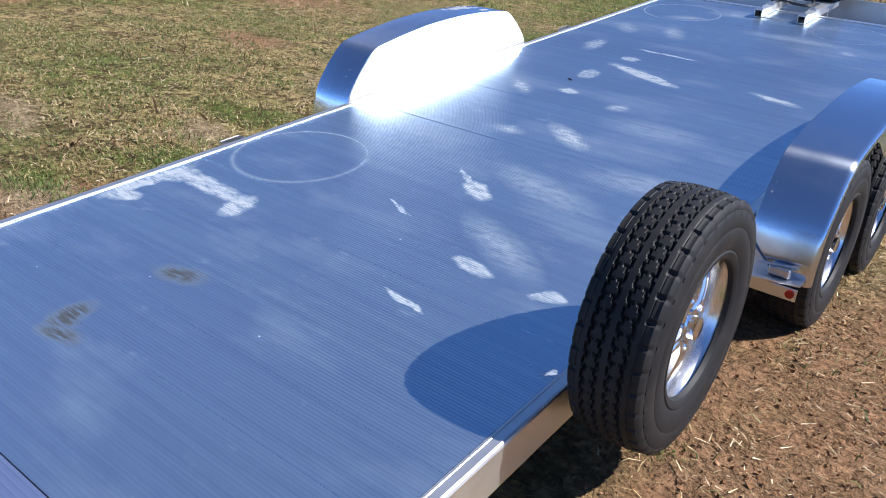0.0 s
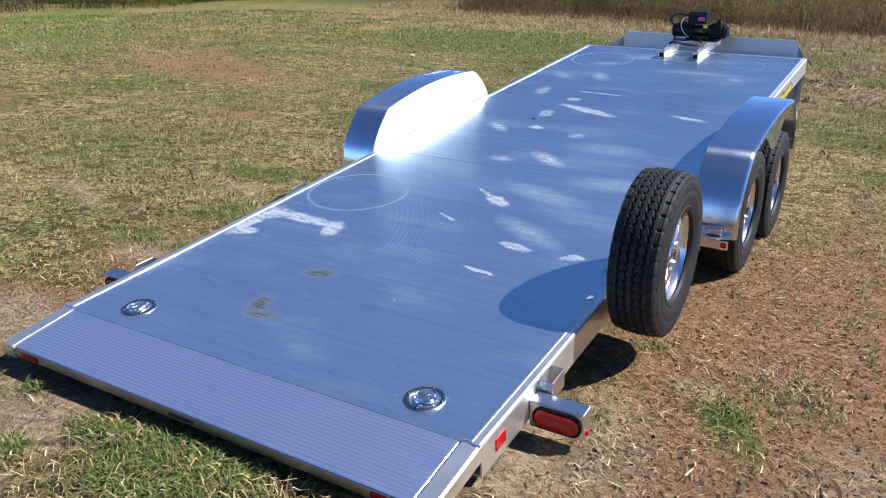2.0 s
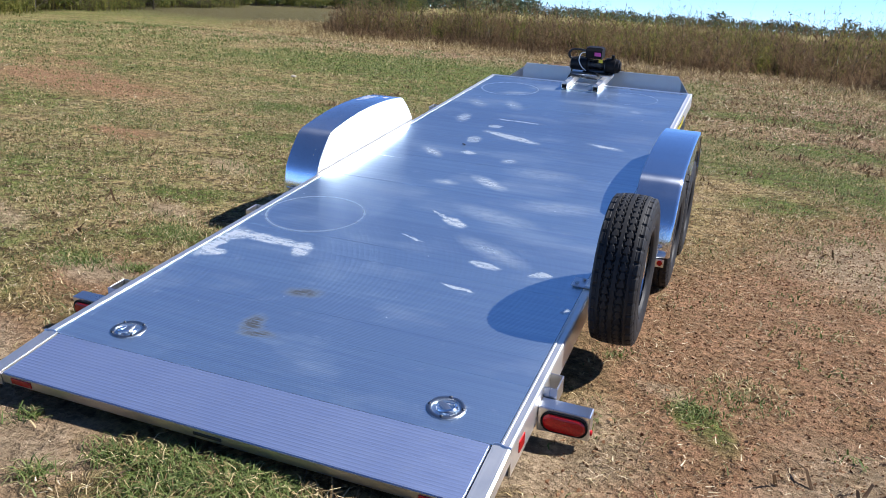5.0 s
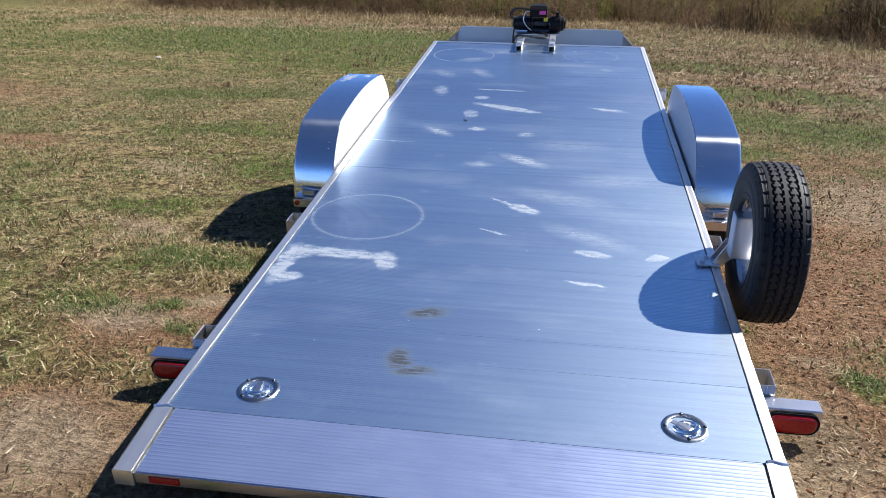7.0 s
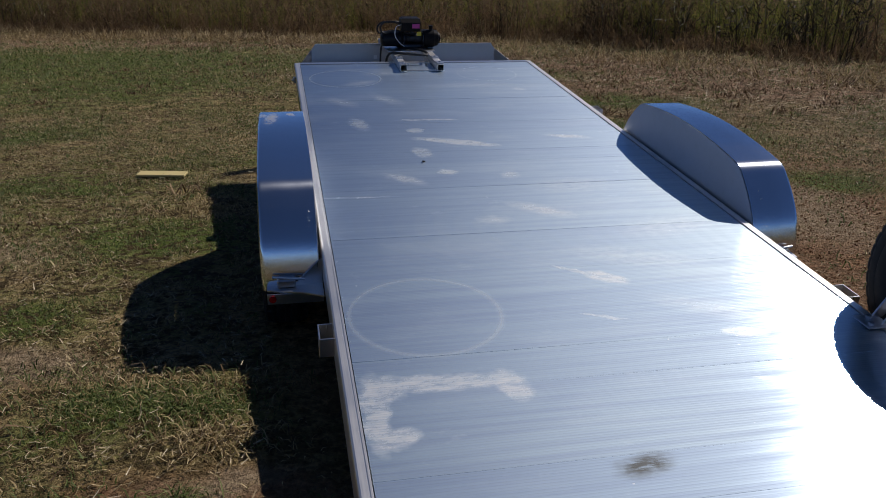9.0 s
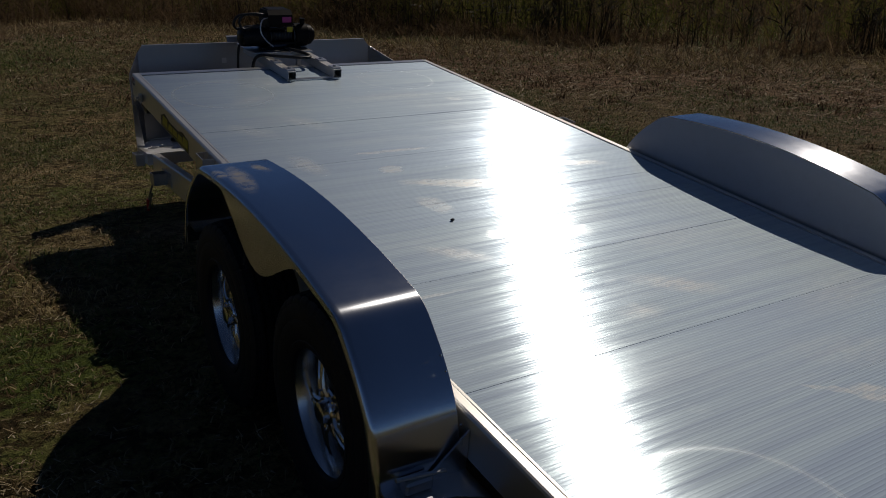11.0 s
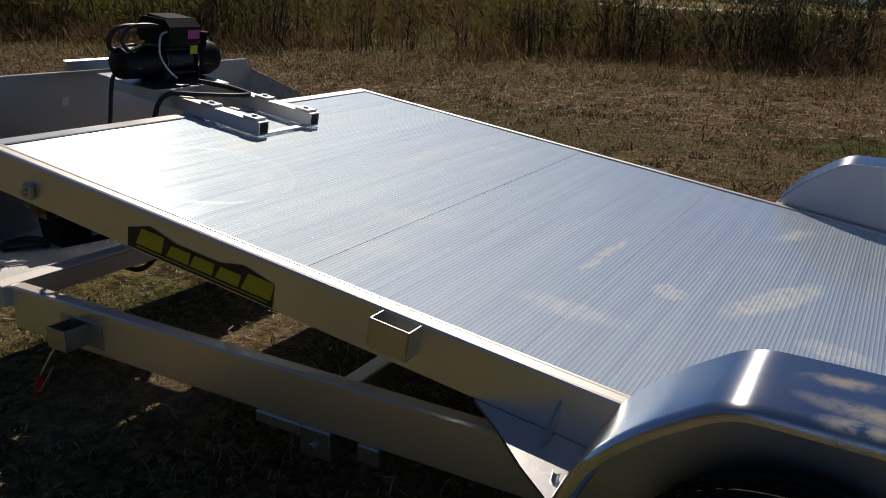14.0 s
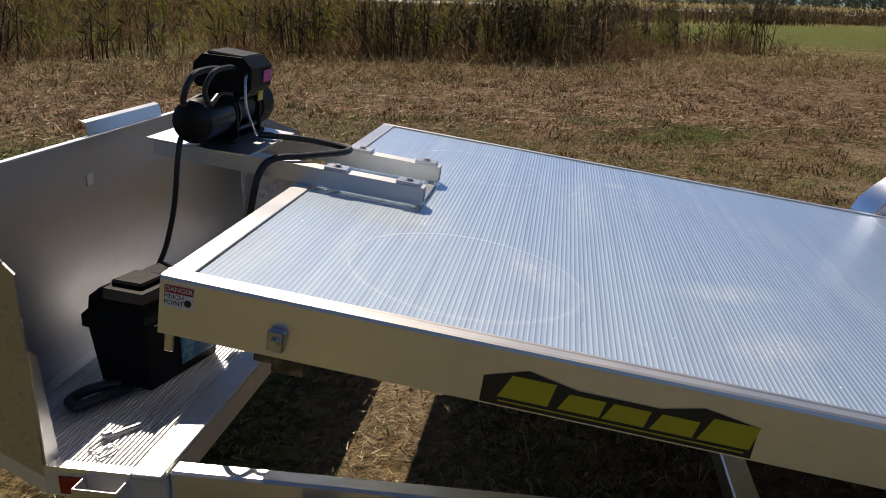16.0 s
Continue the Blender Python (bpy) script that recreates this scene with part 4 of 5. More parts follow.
# tie-down rings let into the deck
def tie_down(x, turn):
    th = thing("tie_down_ring", DECK @ pose(x, 0.505, 0.0, 0, 0, turn), "round chrome recessed tie-down ring in the deck", "tie-down", "tie-down rings")
    bm = lathe([(-0.002, 0.084), (0.003, 0.083), (0.006, 0.079), (0.007, 0.070), (0.005, 0.063), (-0.004, 0.060)], "z", 48)
    part("flange", bm, flange_mat, th, "dull grey rounded flange", None, True)
    bm = lathe([(-0.003, 0.0605), (-0.016, 0.057), (-0.026, 0.045), (-0.030, 0.02), (-0.030, 0.0)], "z", 40)
    # The pan's shade is in its material colour.
    part("pan", bm, recess, th, "dark recessed pan", None, True)
    bm = hose([(0.038 * math.cos(a), 0.044 * math.sin(a) - 0.004, 0.003 - 0.012 * math.sin(a)) for a in [2 * math.pi * k / 12 for k in range(13)]], 0.0075, 8, 3)
    part("ring", bm, chrome, th, "thick steel ring", None, True)
    bm = box(-0.015, 0.015, -0.030, 0.030, -0.006, 0.008, 0.005, None, None, 2)
    box(-0.013, 0.013, -0.058, -0.028, -0.012, 0.001, 0.003, bm)
    box(-0.013, 0.013, 0.028, 0.058, -0.012, 0.001, 0.003, bm)
    part("strap", bm, zinc, th, "arched strap over the ring")
    for k in range(4):
        a = radians(45 + 90 * k)
        bm = bmesh.new()
        bmesh.ops.create_icosphere(bm, subdivisions=2, radius=0.0085, matrix=Matrix.Translation((0.072 * math.cos(a), 0.072 * math.sin(a), 0.004)))
        part("screw", bm, pan_mat, th, "dark screw head", None, True)
    th.scale = (0.9, 0.9, 1.0)


tie_down(-0.72, 8)
tie_down(0.745, 50)

# ---- winch and its tray, on the deck ----
tray = thing("winch_tray", DECK @ pose(0, 6.45, 0.006), "aluminium winch mount of two square tubes bolted to the deck", "winch mount")
for x in (-0.162, 0.148):
    o = 0.027
    loop = lambda q, y: [(x - q, y, 0.027 - q), (x + q, y, 0.027 - q), (x + q, y, 0.027 + q), (x - q, y, 0.027 + q)]
    tb = strip([loop(o, -0.375), loop(o, 0.463), loop(o - 0.004, 0.463), loop(o - 0.004, -0.375), loop(o, -0.375)], True)
    bmesh.ops.remove_doubles(tb, verts=tb.verts, dist=1e-5)
    tu = part("square_tube", tb, alu_y, tray, "open-ended square aluminium tube")
    for y in (-0.325, -0.105):
        part("clamp_plate", box(x - 0.029, x + 0.029, y - 0.035, y + 0.035, 0.0545, 0.064, 0.002), alu_x, tu)
        bm = cyl(0.010, (x, y, 0.064), (x, y, 0.071), 6)
        cyl(0.015, (x, y, 0.0635), (x, y, 0.0655), 20, None, bm)
        part("bolt", bm, zinc, tu, "zinc hex bolt")
bm = prism([(-0.215, 0.15), (0.20, 0.15), (0.20, 0.465), (-0.235, 0.465), (-0.235, 0.25)], "z", 0.0545, 0.0605)
part("tray_plate", bm, alu_x, tray, "flat aluminium winch plate")
part("tray_leg", box(0.128, 0.158, 0.255, 0.285, -0.32, -0.0005, 0.002), alu_z, tray, "upright square leg below the tray")
part("tray_strap", box(-0.134, 0.120, -0.375, -0.345, 0.001, 0.006, 0.001), alu_x, tray)

winch = thing("electric_winch", DECK @ pose(0.01, 6.745, 0.0665), "black electric winch with a control box on top", "winch")
bm = lathe([(-0.275, 0.0), (-0.275, 0.045), (-0.265, 0.062), (-0.245, 0.066), (-0.10, 0.066), (-0.095, 0.060), (-0.08, 0.060)], "x", 32, None, (0, 0.02, 0.075))
part("motor", bm, gloss_black, winch, "round glossy black motor", None, True)
bm = lathe([(0.10, 0.06), (0.11, 0.078), (0.20, 0.078), (0.205, 0.070), (0.235, 0.066), (0.24, 0.05), (0.255, 0.046), (0.257, 0.0)], "x", 32, None, (0, 0.02, 0.080))
part("gearbox", bm, black, winch, "round black gearbox", None, True)
bm = lathe([(-0.078, 0.072), (-0.070, 0.072), (-0.068, 0.045)] + [(-0.066 + 0.0055 * k, 0.052 + 0.004 * (k % 2)) for k in range(29)] + [(0.092, 0.045), (0.094, 0.072), (0.10, 0.072)], "x", 28, None, (0, 0.02, 0.078))
part("drum", bm, pan_mat, winch, "drum wound with steel rope", None, True)
bm = box(-0.13, 0.14, -0.055, 0.095, 0.0, 0.012, 0.003)
for x in (-0.09, 0.10):
    prism([(-0.055, 0.012), (0.095, 0.012), (0.085, 0.10), (0.06, 0.15), (-0.02, 0.15), (-0.045, 0.10)], "x", x - 0.007, x + 0.007, bm)
part("winch_frame", bm, black, winch, "black winch frame")
for z in (0.035, 0.135):
    part("tie_bar", cyl(0.008, (-0.085, -0.04, z), (0.095, -0.04, z), 10), gloss_black, winch)
cb = part("control_box", prism([(-0.075, 0.145), (0.085, 0.145), (0.10, 0.165), (0.10, 0.215), (0.075, 0.245), (-0.055, 0.252), (-0.085, 0.225), (-0.088, 0.165)], "x", -0.105, 0.065), black, winch, "black control box")
cb.data.transform(Matrix.Translation((0, 0, 0.008)))
part("box_cap", box(-0.095, 0.055, -0.055, 0.065, 0.252, 0.264, 0.005), black, cb)
part("box_label", box(-0.01, 0.055, -0.0905, -0.0882, 0.185, 0.222, 0.0), magenta, cb, "small magenta label")
part("yellow_label", box(0.035, 0.075, -0.062, -0.060, 0.115, 0.150, 0.0), yellow, winch, "small yellow label")
part("power_lead", hose([(-0.09, 0.0, 0.205), (-0.17, 0.0, 0.225), (-0.27, 0.02, 0.215), (-0.305, 0.03, 0.165), (-0.28, 0.04, 0.125), (-0.20, 0.03, 0.14), (-0.14, 0.02, 0.13)], 0.0095, 8), cable_mat, winch, "looped black lead")
part("power_lead", hose([(-0.09, -0.03, 0.222), (-0.17, -0.04, 0.236), (-0.25, -0.03, 0.228), (-0.285, -0.02, 0.18), (-0.255, -0.025, 0.135), (-0.17, -0.02, 0.155), (-0.11, -0.03, 0.15)], 0.008, 8), cable_mat, winch, "looped black lead")
part("thin_wire", hose([(-0.10, -0.07, 0.215), (-0.15, -0.085, 0.20), (-0.165, -0.10, 0.13), (-0.13, -0.11, 0.07), (-0.08, -0.11, 0.03)], 0.0045, 6), panel_mat, winch, "thin grey wire")
part("clutch_knob", cyl(0.016, (0.17, 0.0, 0.158), (0.17, 0.0, 0.195), 14, 0.019), black, winch, "black clutch knob")

# battery box on the platform
BAT = CHASSIS @ pose(-0.43, 6.745, 0.5285, 0, 0, -14)
bat = thing("battery_box", BAT, "black plastic battery box with a strap-down lid on the platform", "battery box")
bm = strip([[(sx * w, sy * d, z) for sx, sy in ((-1, -1), (1, -1), (1, 1), (-1, 1))] for w, d, z in ((0.002, 0.002, 0), (0.140, 0.088, 0), (0.158, 0.102, 0.185))], True)
part("case", bm, black, bat, "black ribbed case")
bm = strip([[(sx * w, sy * d, z) for sx, sy in ((-1, -1), (1, -1), (1, 1), (-1, 1))] for w, d, z in ((0.168, 0.110, 0.170), (0.168, 0.110, 0.205), (0.152, 0.098, 0.220), (0.148, 0.094, 0.255), (0.125, 0.075, 0.275), (0.002, 0.002, 0.278))], True)
part("lid", bm, black, bat, "stepped black lid")
part("lid_block", box(-0.10, 0.0, -0.05, 0.06, 0.272, 0.292, 0.006), black, bat)
part("label_plate", box(-0.02, 0.12, -0.1045, -0.1025, 0.03, 0.13, 0.0), blue_label, bat, "blue and green printed label", pose(0, 0.006, 0))
part("label_stripe", box(-0.13, -0.03, -0.1116, -0.1102, 0.190, 0.194, 0.0), white, bat)
part("label_stripe", box(0.02, 0.09, -0.1116, -0.1102, 0.190, 0.194, 0.0), white, bat)
part("lid_clip", box(0.03, 0.11, -0.085, -0.055, 0.262, 0.276, 0.004), red_vinyl, bat, "dark red lid clip")
part("handle_hole", box(0.01, 0.07, -0.04, 0.02, 0.272, 0.284, 0.004), gloss_black, bat)

# cables
cab = hose([(-0.20, 6.80, 0.10), (-0.248, 6.80, 0.085), (-0.262, 6.80, 0.02), (-0.268, 6.80, -0.12), (-0.285, 6.81, -0.24), (-0.30, 6.83, -0.32)], 0.0085, 10)
tagged(part("battery_cable", cab, cable_mat, None, "", DECK), "black cable hanging from the winch to the battery box", "cable")
cab = hose([(0.02, 6.66, 0.080), (0.09, 6.52, 0.076), (0.10, 6.42, 0.074), (0.07, 6.37, 0.076), (-0.02, 6.38, 0.078), (-0.13, 6.46, 0.074), (-0.20, 6.53, 0.066), (-0.235, 6.56, 0.02), (-0.25, 6.57, -0.10), (-0.26, 6.58, -0.25), (-0.30, 6.62, -0.36)], 0.0105, 10)
tagged(part("winch_cable", cab, cable_mat, None, "", DECK), "thick black cable looped over the winch mount", "cable")
cab = hose([(-0.40, 6.63, 0.455), (-0.37, 6.62, 0.41), (-0.29, 6.61, 0.372), (-0.21, 6.61, 0.40), (-0.17, 6.62, 0.455)], 0.011, 10)
tagged(part("hanging_hose", cab, cable_mat, None, "", CHASSIS), "black hose looped below the front platform", "hose")
cab = hose([(-0.60, 6.755, 0.538), (-0.64, 6.765, 0.546), (-0.69, 6.79, 0.548), (-0.73, 6.83, 0.543), (-0.71, 6.862, 0.545), (-0.66, 6.845, 0.55), (-0.63, 6.80, 0.556), (-0.61, 6.77, 0.552)], 0.014, 10)
tagged(part("strap", cab, cable_mat, None, "", CHASSIS), "black strap lying curled on the front platform", "strap")

# hitch pin left on the platform
pin = thing("hitch_pin", CHASSIS @ pose(-0.845, 6.655, 0.5275, 0, 0, 0), "zinc hitch pin with a wire clip lying on the platform", "hitch pin")
part("shank", cyl(0.007, (-0.005, 0.02, 0.008), (0.065, -0.03, 0.008), 10), zinc, pin)
part("collar", cyl(0.012, (-0.012, 0.025, 0.012), (0.004, 0.014, 0.012), 12), zinc, pin)
part("clip", hose([(-0.01, 0.02, 0.008), (-0.06, 0.035, 0.006), (-0.065, 0.01, 0.005), (-0.03, -0.005, 0.005), (-0.045, -0.03, 0.005), (-0.09, -0.015, 0.005), (-0.085, 0.005, 0.005)], 0.0025, 6), zinc, pin, "bent wire clip")

# small things on the deck and in the grass
tagged(part("dead_leaf", box(-0.012, 0.012, -0.006, 0.006, 0.0, 0.006, 0.002), black, None, "", DECK @ pose(-0.393, 3.81, 0.001, 0, 12, 40)), "small dark curled leaf on the deck", "leaf")
bd = Mat("pale_board", 0.8)
bd.set(base_color=bd.mix(bd.noise(bd.scale(bd.obj(), (2, 20, 20)), 3.0), (0.46, 0.36, 0.13), (0.60, 0.50, 0.24)))
tagged(part("board", box(-0.20, 0.20, -0.07, 0.07, 0.0, 0.02, 0.004), bd, None, "", pose(-2.2, 6.4, 0.02, 2, 1, -8)), "short weathered yellow board lying in the grass", "board")
stone = bmesh.new()
bmesh.ops.create_icosphere(stone, subdivisions=3, radius=0.055)
for v in stone.verts:
    v.co *= 1 + 0.35 * noise.noise(v.co * 14)
    v.co.z *= 0.5
stm = Mat("pale_stone", 0.9)
stm.set(base_color=stm.mix(stm.noise(stm.obj(), 20.0), (0.32, 0.28, 0.22), (0.48, 0.43, 0.35)))
tagged(part("stone", stone, stm, None, "", pose(-7.25, 12.7, 0.02)), "pale stone lying in the grass", "stone")

# ---- plants ----
rng = np.random.default_rng(7)


def stuff(name, vs, fs, mat, label, category, m=None, uv=None):
    me = bpy.data.meshes.new(name)
    me.from_pydata(vs, [], fs)
    me.update()
    ob = part(name, me, mat, None, "", m)
    return tagged(ob, label, category, kind="stuff")


def leaf_material(name, stops, rough=0.75, spec=0.2, trans=0.0):
    m = Mat(name, rough)
    c = m.ramp(m.island(), *stops)
    m.set(base_color=m.mix(m.math("MULTIPLY", m.noise(m.pos(), 0.9, 3.0), 0.5), c, tuple(x * 0.6 for x in stops[0][1])))
    m.b.inputs["Specular IOR Level"].default_value = spec
    if trans:
        tr = m.n.new("ShaderNodeBsdfTranslucent")
        m.put(tr.inputs[0], c)
        mx = m.n.new("ShaderNodeMixShader")
        mx.inputs[0].default_value = trans
        m.l.new(m.b.outputs[0], mx.inputs[1])
        m.l.new(tr.outputs[0], mx.inputs[2])
        m.l.new(mx.outputs[0], m.n["Material Output"].inputs[0])
    return m


def inside(items, x, y, grow=1.0):
    f = np.zeros_like(x)
    for cx, cy, rx, ry, turn in items:
        c, s = math.cos(radians(turn)), math.sin(radians(turn))
        dx, dy = x - cx, y - cy
        u, v = (dx * c + dy * s) / (rx * grow), (-dx * s + dy * c) / (ry * grow)
        f = np.maximum(f, np.clip(1.4 - np.hypot(u, v) * 1.0, 0, 1))
    return f


def blades(name, x, y, height, width, lean, mat, label):
    """Bent blades of grass, two quads tapering to a tip, as one mesh."""
    n = len(x)
    z = np.array([lie(a, b) for a, b in zip(x, y)])
    a = rng.uniform(0, 2 * math.pi, n)
    b = a + rng.normal(0, 0.5, n)
    wx, wy = -np.sin(a) * width, np.cos(a) * width
    lx, ly = np.cos(b) * lean * height, np.sin(b) * lean * height
    p = np.stack([np.stack([x - wx, y - wy, z - 0.004], 1), np.stack([x + wx, y + wy, z - 0.004], 1),
                  np.stack([x + wx * 0.75 + lx * 0.4, y + wy * 0.75 + ly * 0.4, z + height * 0.6], 1),
                  np.stack([x - wx * 0.75 + lx * 0.4, y - wy * 0.75 + ly * 0.4, z + height * 0.6], 1),
                  np.stack([x + lx * 1.1, y + ly * 1.1, z + height * np.clip(1.05 - lean * 0.35, 0.25, 1)], 1)], 1)
    vs = p.reshape(-1, 3)
    i = np.arange(n) * 5
    fs = [(k, k + 1, k + 2, k + 3) for k in i.tolist()] + [(k + 3, k + 2, k + 4) for k in i.tolist()]
    return stuff(name, vs.tolist(), fs, mat, label, "grass")


def turf(name, count, x0, x1, y0, y1, mat, label, h, thin, lush=0.0, far=0.0, straw=False):
    x, y = rng.uniform(x0, x1, count), rng.uniform(y0, y1, count)
    keep = rng.uniform(0, 1, count) > np.maximum(inside(DIRT, x, y, 1.0), inside(TAN, x, y, 1.0)) * thin
    l_in = inside(LUSH, x, y)
    keep &= rng.uniform(0, 1, count) > (l_in * 0.8 if straw else 0.0)
    clump = np.array([noise.noise((a * 1.3, b * 1.3, 2.0 + lush)) + 0.7 * noise.noise((a * 4.5, b * 4.5, 9.0)) for a, b in zip(x, y)])
    broad = np.array([noise.noise((a * 0.42, b * 0.42, 14.0)) + 0.6 * noise.noise((a * 0.95, b * 0.95, 6.0)) for a, b in zip(x, y)])
    worn = np.array([noise.noise((a * 0.75, b * 0.75, 31.0)) + 0.5 * noise.noise((a * 2.6, b * 2.6, 3.0)) for a, b in zip(x, y)])
    clump = clump + (-0.45 if straw else 0.75) * broad - np.clip(worn - 0.18, 0, 1) * 1.6
    keep &= rng.uniform(-0.35, 0.35, count) < clump + 0.04 + (0.0 if straw else l_in * 0.8)
    keep &= ~((np.abs(x) < 1.25) & (y > 2.4) & (y < 4.5))
    keep &= ~((np.abs(x) < 1.06) & (y > -0.02) & (y < 2.2))
    x, y = x[keep], y[keep]
    d = np.hypot(x, y - 3)
    k = 1 + np.clip((d - 5) / 10, 0, 3) * far
    n = len(x)
    hh = h * rng.uniform(0.5, 1.35, n) * np.sqrt(k)
    return blades(name, x, y, hh, (0.0024 + 0.0008 * far) * k * rng.uniform(0.6, 1.6, n), rng.uniform(1.3, 3.3, n) if straw else rng.uniform(0.7, 2.2, n), mat, label)


dry_blade = leaf_material("dry_grass_blades", ((0.0, (0.085, 0.055, 0.026)), (0.35, (0.24, 0.165, 0.072)), (0.7, (0.50, 0.385, 0.185)), (1.0, (0.80, 0.65, 0.37))), 0.75, 0.2, 0.2)
green_blade = leaf_material("green_grass_blades", ((0.0, (0.055, 0.085, 0.018)), (0.5, (0.135, 0.18, 0.042)), (0.85, (0.24, 0.275, 0.085)), (1.0, (0.36, 0.34, 0.15))), 0.6, 0.3, 0.3)
turf("dry_grass", 380000, -6.5, 6.5, -3.2, 10.5, dry_blade, "short dry straw-coloured mown grass", 0.022, 0.95, 0, 0.0, True)
turf("green_grass", 245000, -6.5, 8.4, -3.2, 10.5, green_blade, "short green grass growing through dry straw", 0.034, 0.95, 3.0)
turf("field_dry_grass", 110000, -22, 22, 4, 30, dry_blade, "dry mown grass of the open field", 0.034, 0.7, 0, 1.0, True)
turf("field_green_grass", 115000, -24, 22, 4, 27, green_blade, "green patches of grass in the open field", 0.05, 0.7, 3.0, 1.0)


def litter(name, count, x0, x1, y0, y1, length, width, mat, label, keep_dirt=False, only=None):
    """Flat-lying stalks: thin quads thrown at random on the ground."""
    x, y = rng.uniform(x0, x1, count), rng.uniform(y0, y1, count)
    f = inside(DIRT, x, y)
    keep = (rng.uniform(0, 1, count) < 0.25 + 0.75 * f) if keep_dirt else (rng.uniform(0, 1, count) > 0.75 * f)
    keep &= ~((np.abs(x) < 1.3) & (y > -0.1) & (y < 4.6))
    keep &= rng.uniform(0, 1, count) > 0.85 * inside(LUSH, x, y)
    if only:
        keep &= rng.uniform(0, 1, count) < inside(only, x, y) + 0.03
        keep &= np.hypot(x, y - 3) > 7.5
    x, y = x[keep], y[keep]
    n = len(x)
    z = np.array([lie(a, b) for a, b in zip(x, y)]) + rng.uniform(0.004, 0.035, n)
    a, t = rng.uniform(0, 2 * math.pi, n), rng.normal(0, 0.22, n)
    le, w = length * rng.uniform(0.3, 1.2, n), width * rng.uniform(0.5, 1.3, n)
    ux, uy, uz = np.cos(a) * le, np.sin(a) * le, np.abs(t) * le
    vx, vy = -np.sin(a) * w, np.cos(a) * w
    p = np.stack([np.stack([x - vx, y - vy, z], 1), np.stack([x + vx, y + vy, z + w * 0.6], 1), np.stack([x + ux + vx * 0.5, y + uy + vy * 0.5, z + uz], 1), np.stack([x + ux - vx * 0.5, y + uy - vy * 0.5, z + uz], 1)], 1)
    i = (np.arange(n) * 4).tolist()
    return stuff(name, p.reshape(-1, 3).tolist(), [(k, k + 1, k + 2, k + 3) for k in i], mat, label, "straw")


straw_mat = leaf_material("straw_stalks", ((0.0, (0.075, 0.045, 0.024)), (0.3, (0.21, 0.14, 0.075)), (0.65, (0.50, 0.385, 0.22)), (1.0, (0.84, 0.72, 0.49))))
litter("straw_litter", 105000, -7, 7, -3.5, 10, 0.042, 0.0024, straw_mat, "loose dry straw lying on the mown ground")
litter("soil_litter", 40000, 1.1, 5.5, -2.5, 8, 0.022, 0.0010, straw_mat, "bits of straw and stalk on bare soil", True)
litter("field_straw", 150000, -20, 26, -8, 31, 0.16, 0.0065, straw_mat, "flattened pale stalks over the open field", False, STRAW)


def clods(count):
    r = np.random.default_rng(5)
    x, y = r.uniform(1.1, 4.8, count), r.uniform(-2.5, 7.5, count)
    keep = r.uniform(0, 1, count) < inside(DIRT, x, y) + 0.05
    x, y = x[keep], y[keep]
    n = len(x)
    size = 0.0028 + 0.011 * r.uniform(0, 1, n) ** 4
    q = r.normal(0, 1, (n, 5, 3))
    q = q / np.linalg.norm(q, axis=2)[:, :, None] * size[:, None, None] * [1, 1, 0.75]
    z = np.array([lie(a, b) for a, b in zip(x, y)]) + size * 0.3
    vs = (q + np.stack([x, y, z], 1)[:, None, :]).reshape(-1, 3).tolist()
    fs = [(b + i, b + j, b + k) for b in range(0, 5 * n, 5) for i, j, k in ((0, 1, 2), (0, 2, 3), (0, 3, 1), (4, 2, 1), (4, 3, 2), (4, 1, 3))]
    m = leaf_material("soil_clods", ((0.0, (0.13, 0.062, 0.030)), (0.5, (0.26, 0.135, 0.066)), (1.0, (0.42, 0.25, 0.135))), 0.95, 0.1)
    stuff("soil_clods", vs, fs, m, "crumbs and small clods of reddish brown soil", "soil")


clods(75000)


def tufts(name, spots, mat, label):
    xs, ys, hs = [], [], []
    for cx, cy, r, n, h in spots:
        xs.append(rng.normal(cx, r, n)), ys.append(rng.normal(cy, r * 0.75, n)), hs.append(0.64 * h * rng.uniform(0.4, 1.2, n))
    x, y, h = np.concatenate(xs), np.concatenate(ys), np.concatenate(hs)
    keep = ~((np.abs(x) < 1.06) & (y > 0.045) & (y < 5))
    x, y, h = x[keep], y[keep], h[keep]
    return blades(name, x, y, h, 0.0026 * rng.uniform(0.7, 1.4, len(x)), rng.uniform(0.6, 2.2, len(x)), mat, label)


REAR = [(-0.30, -0.08, 0.05, 130, 0.08), (-0.14, -0.04, 0.06, 260, 0.085), (0.06, -0.06, 0.10, 700, 0.09), (0.22, -0.02, 0.09, 520, 0.09), (0.12, -0.20, 0.10, 380, 0.08), (-0.06, -0.26, 0.06, 120, 0.07), (0.38, -0.04, 0.07, 150, 0.08), (-0.75, 0.0, 0.03, 60, 0.07), (-0.43, -0.29, 0.04, 110, 0.08), (-0.88, -0.14, 0.045, 110, 0.08), (-1.05, -0.02, 0.05, 50, 0.05), (-0.7, -0.55, 0.05, 70, 0.05)]
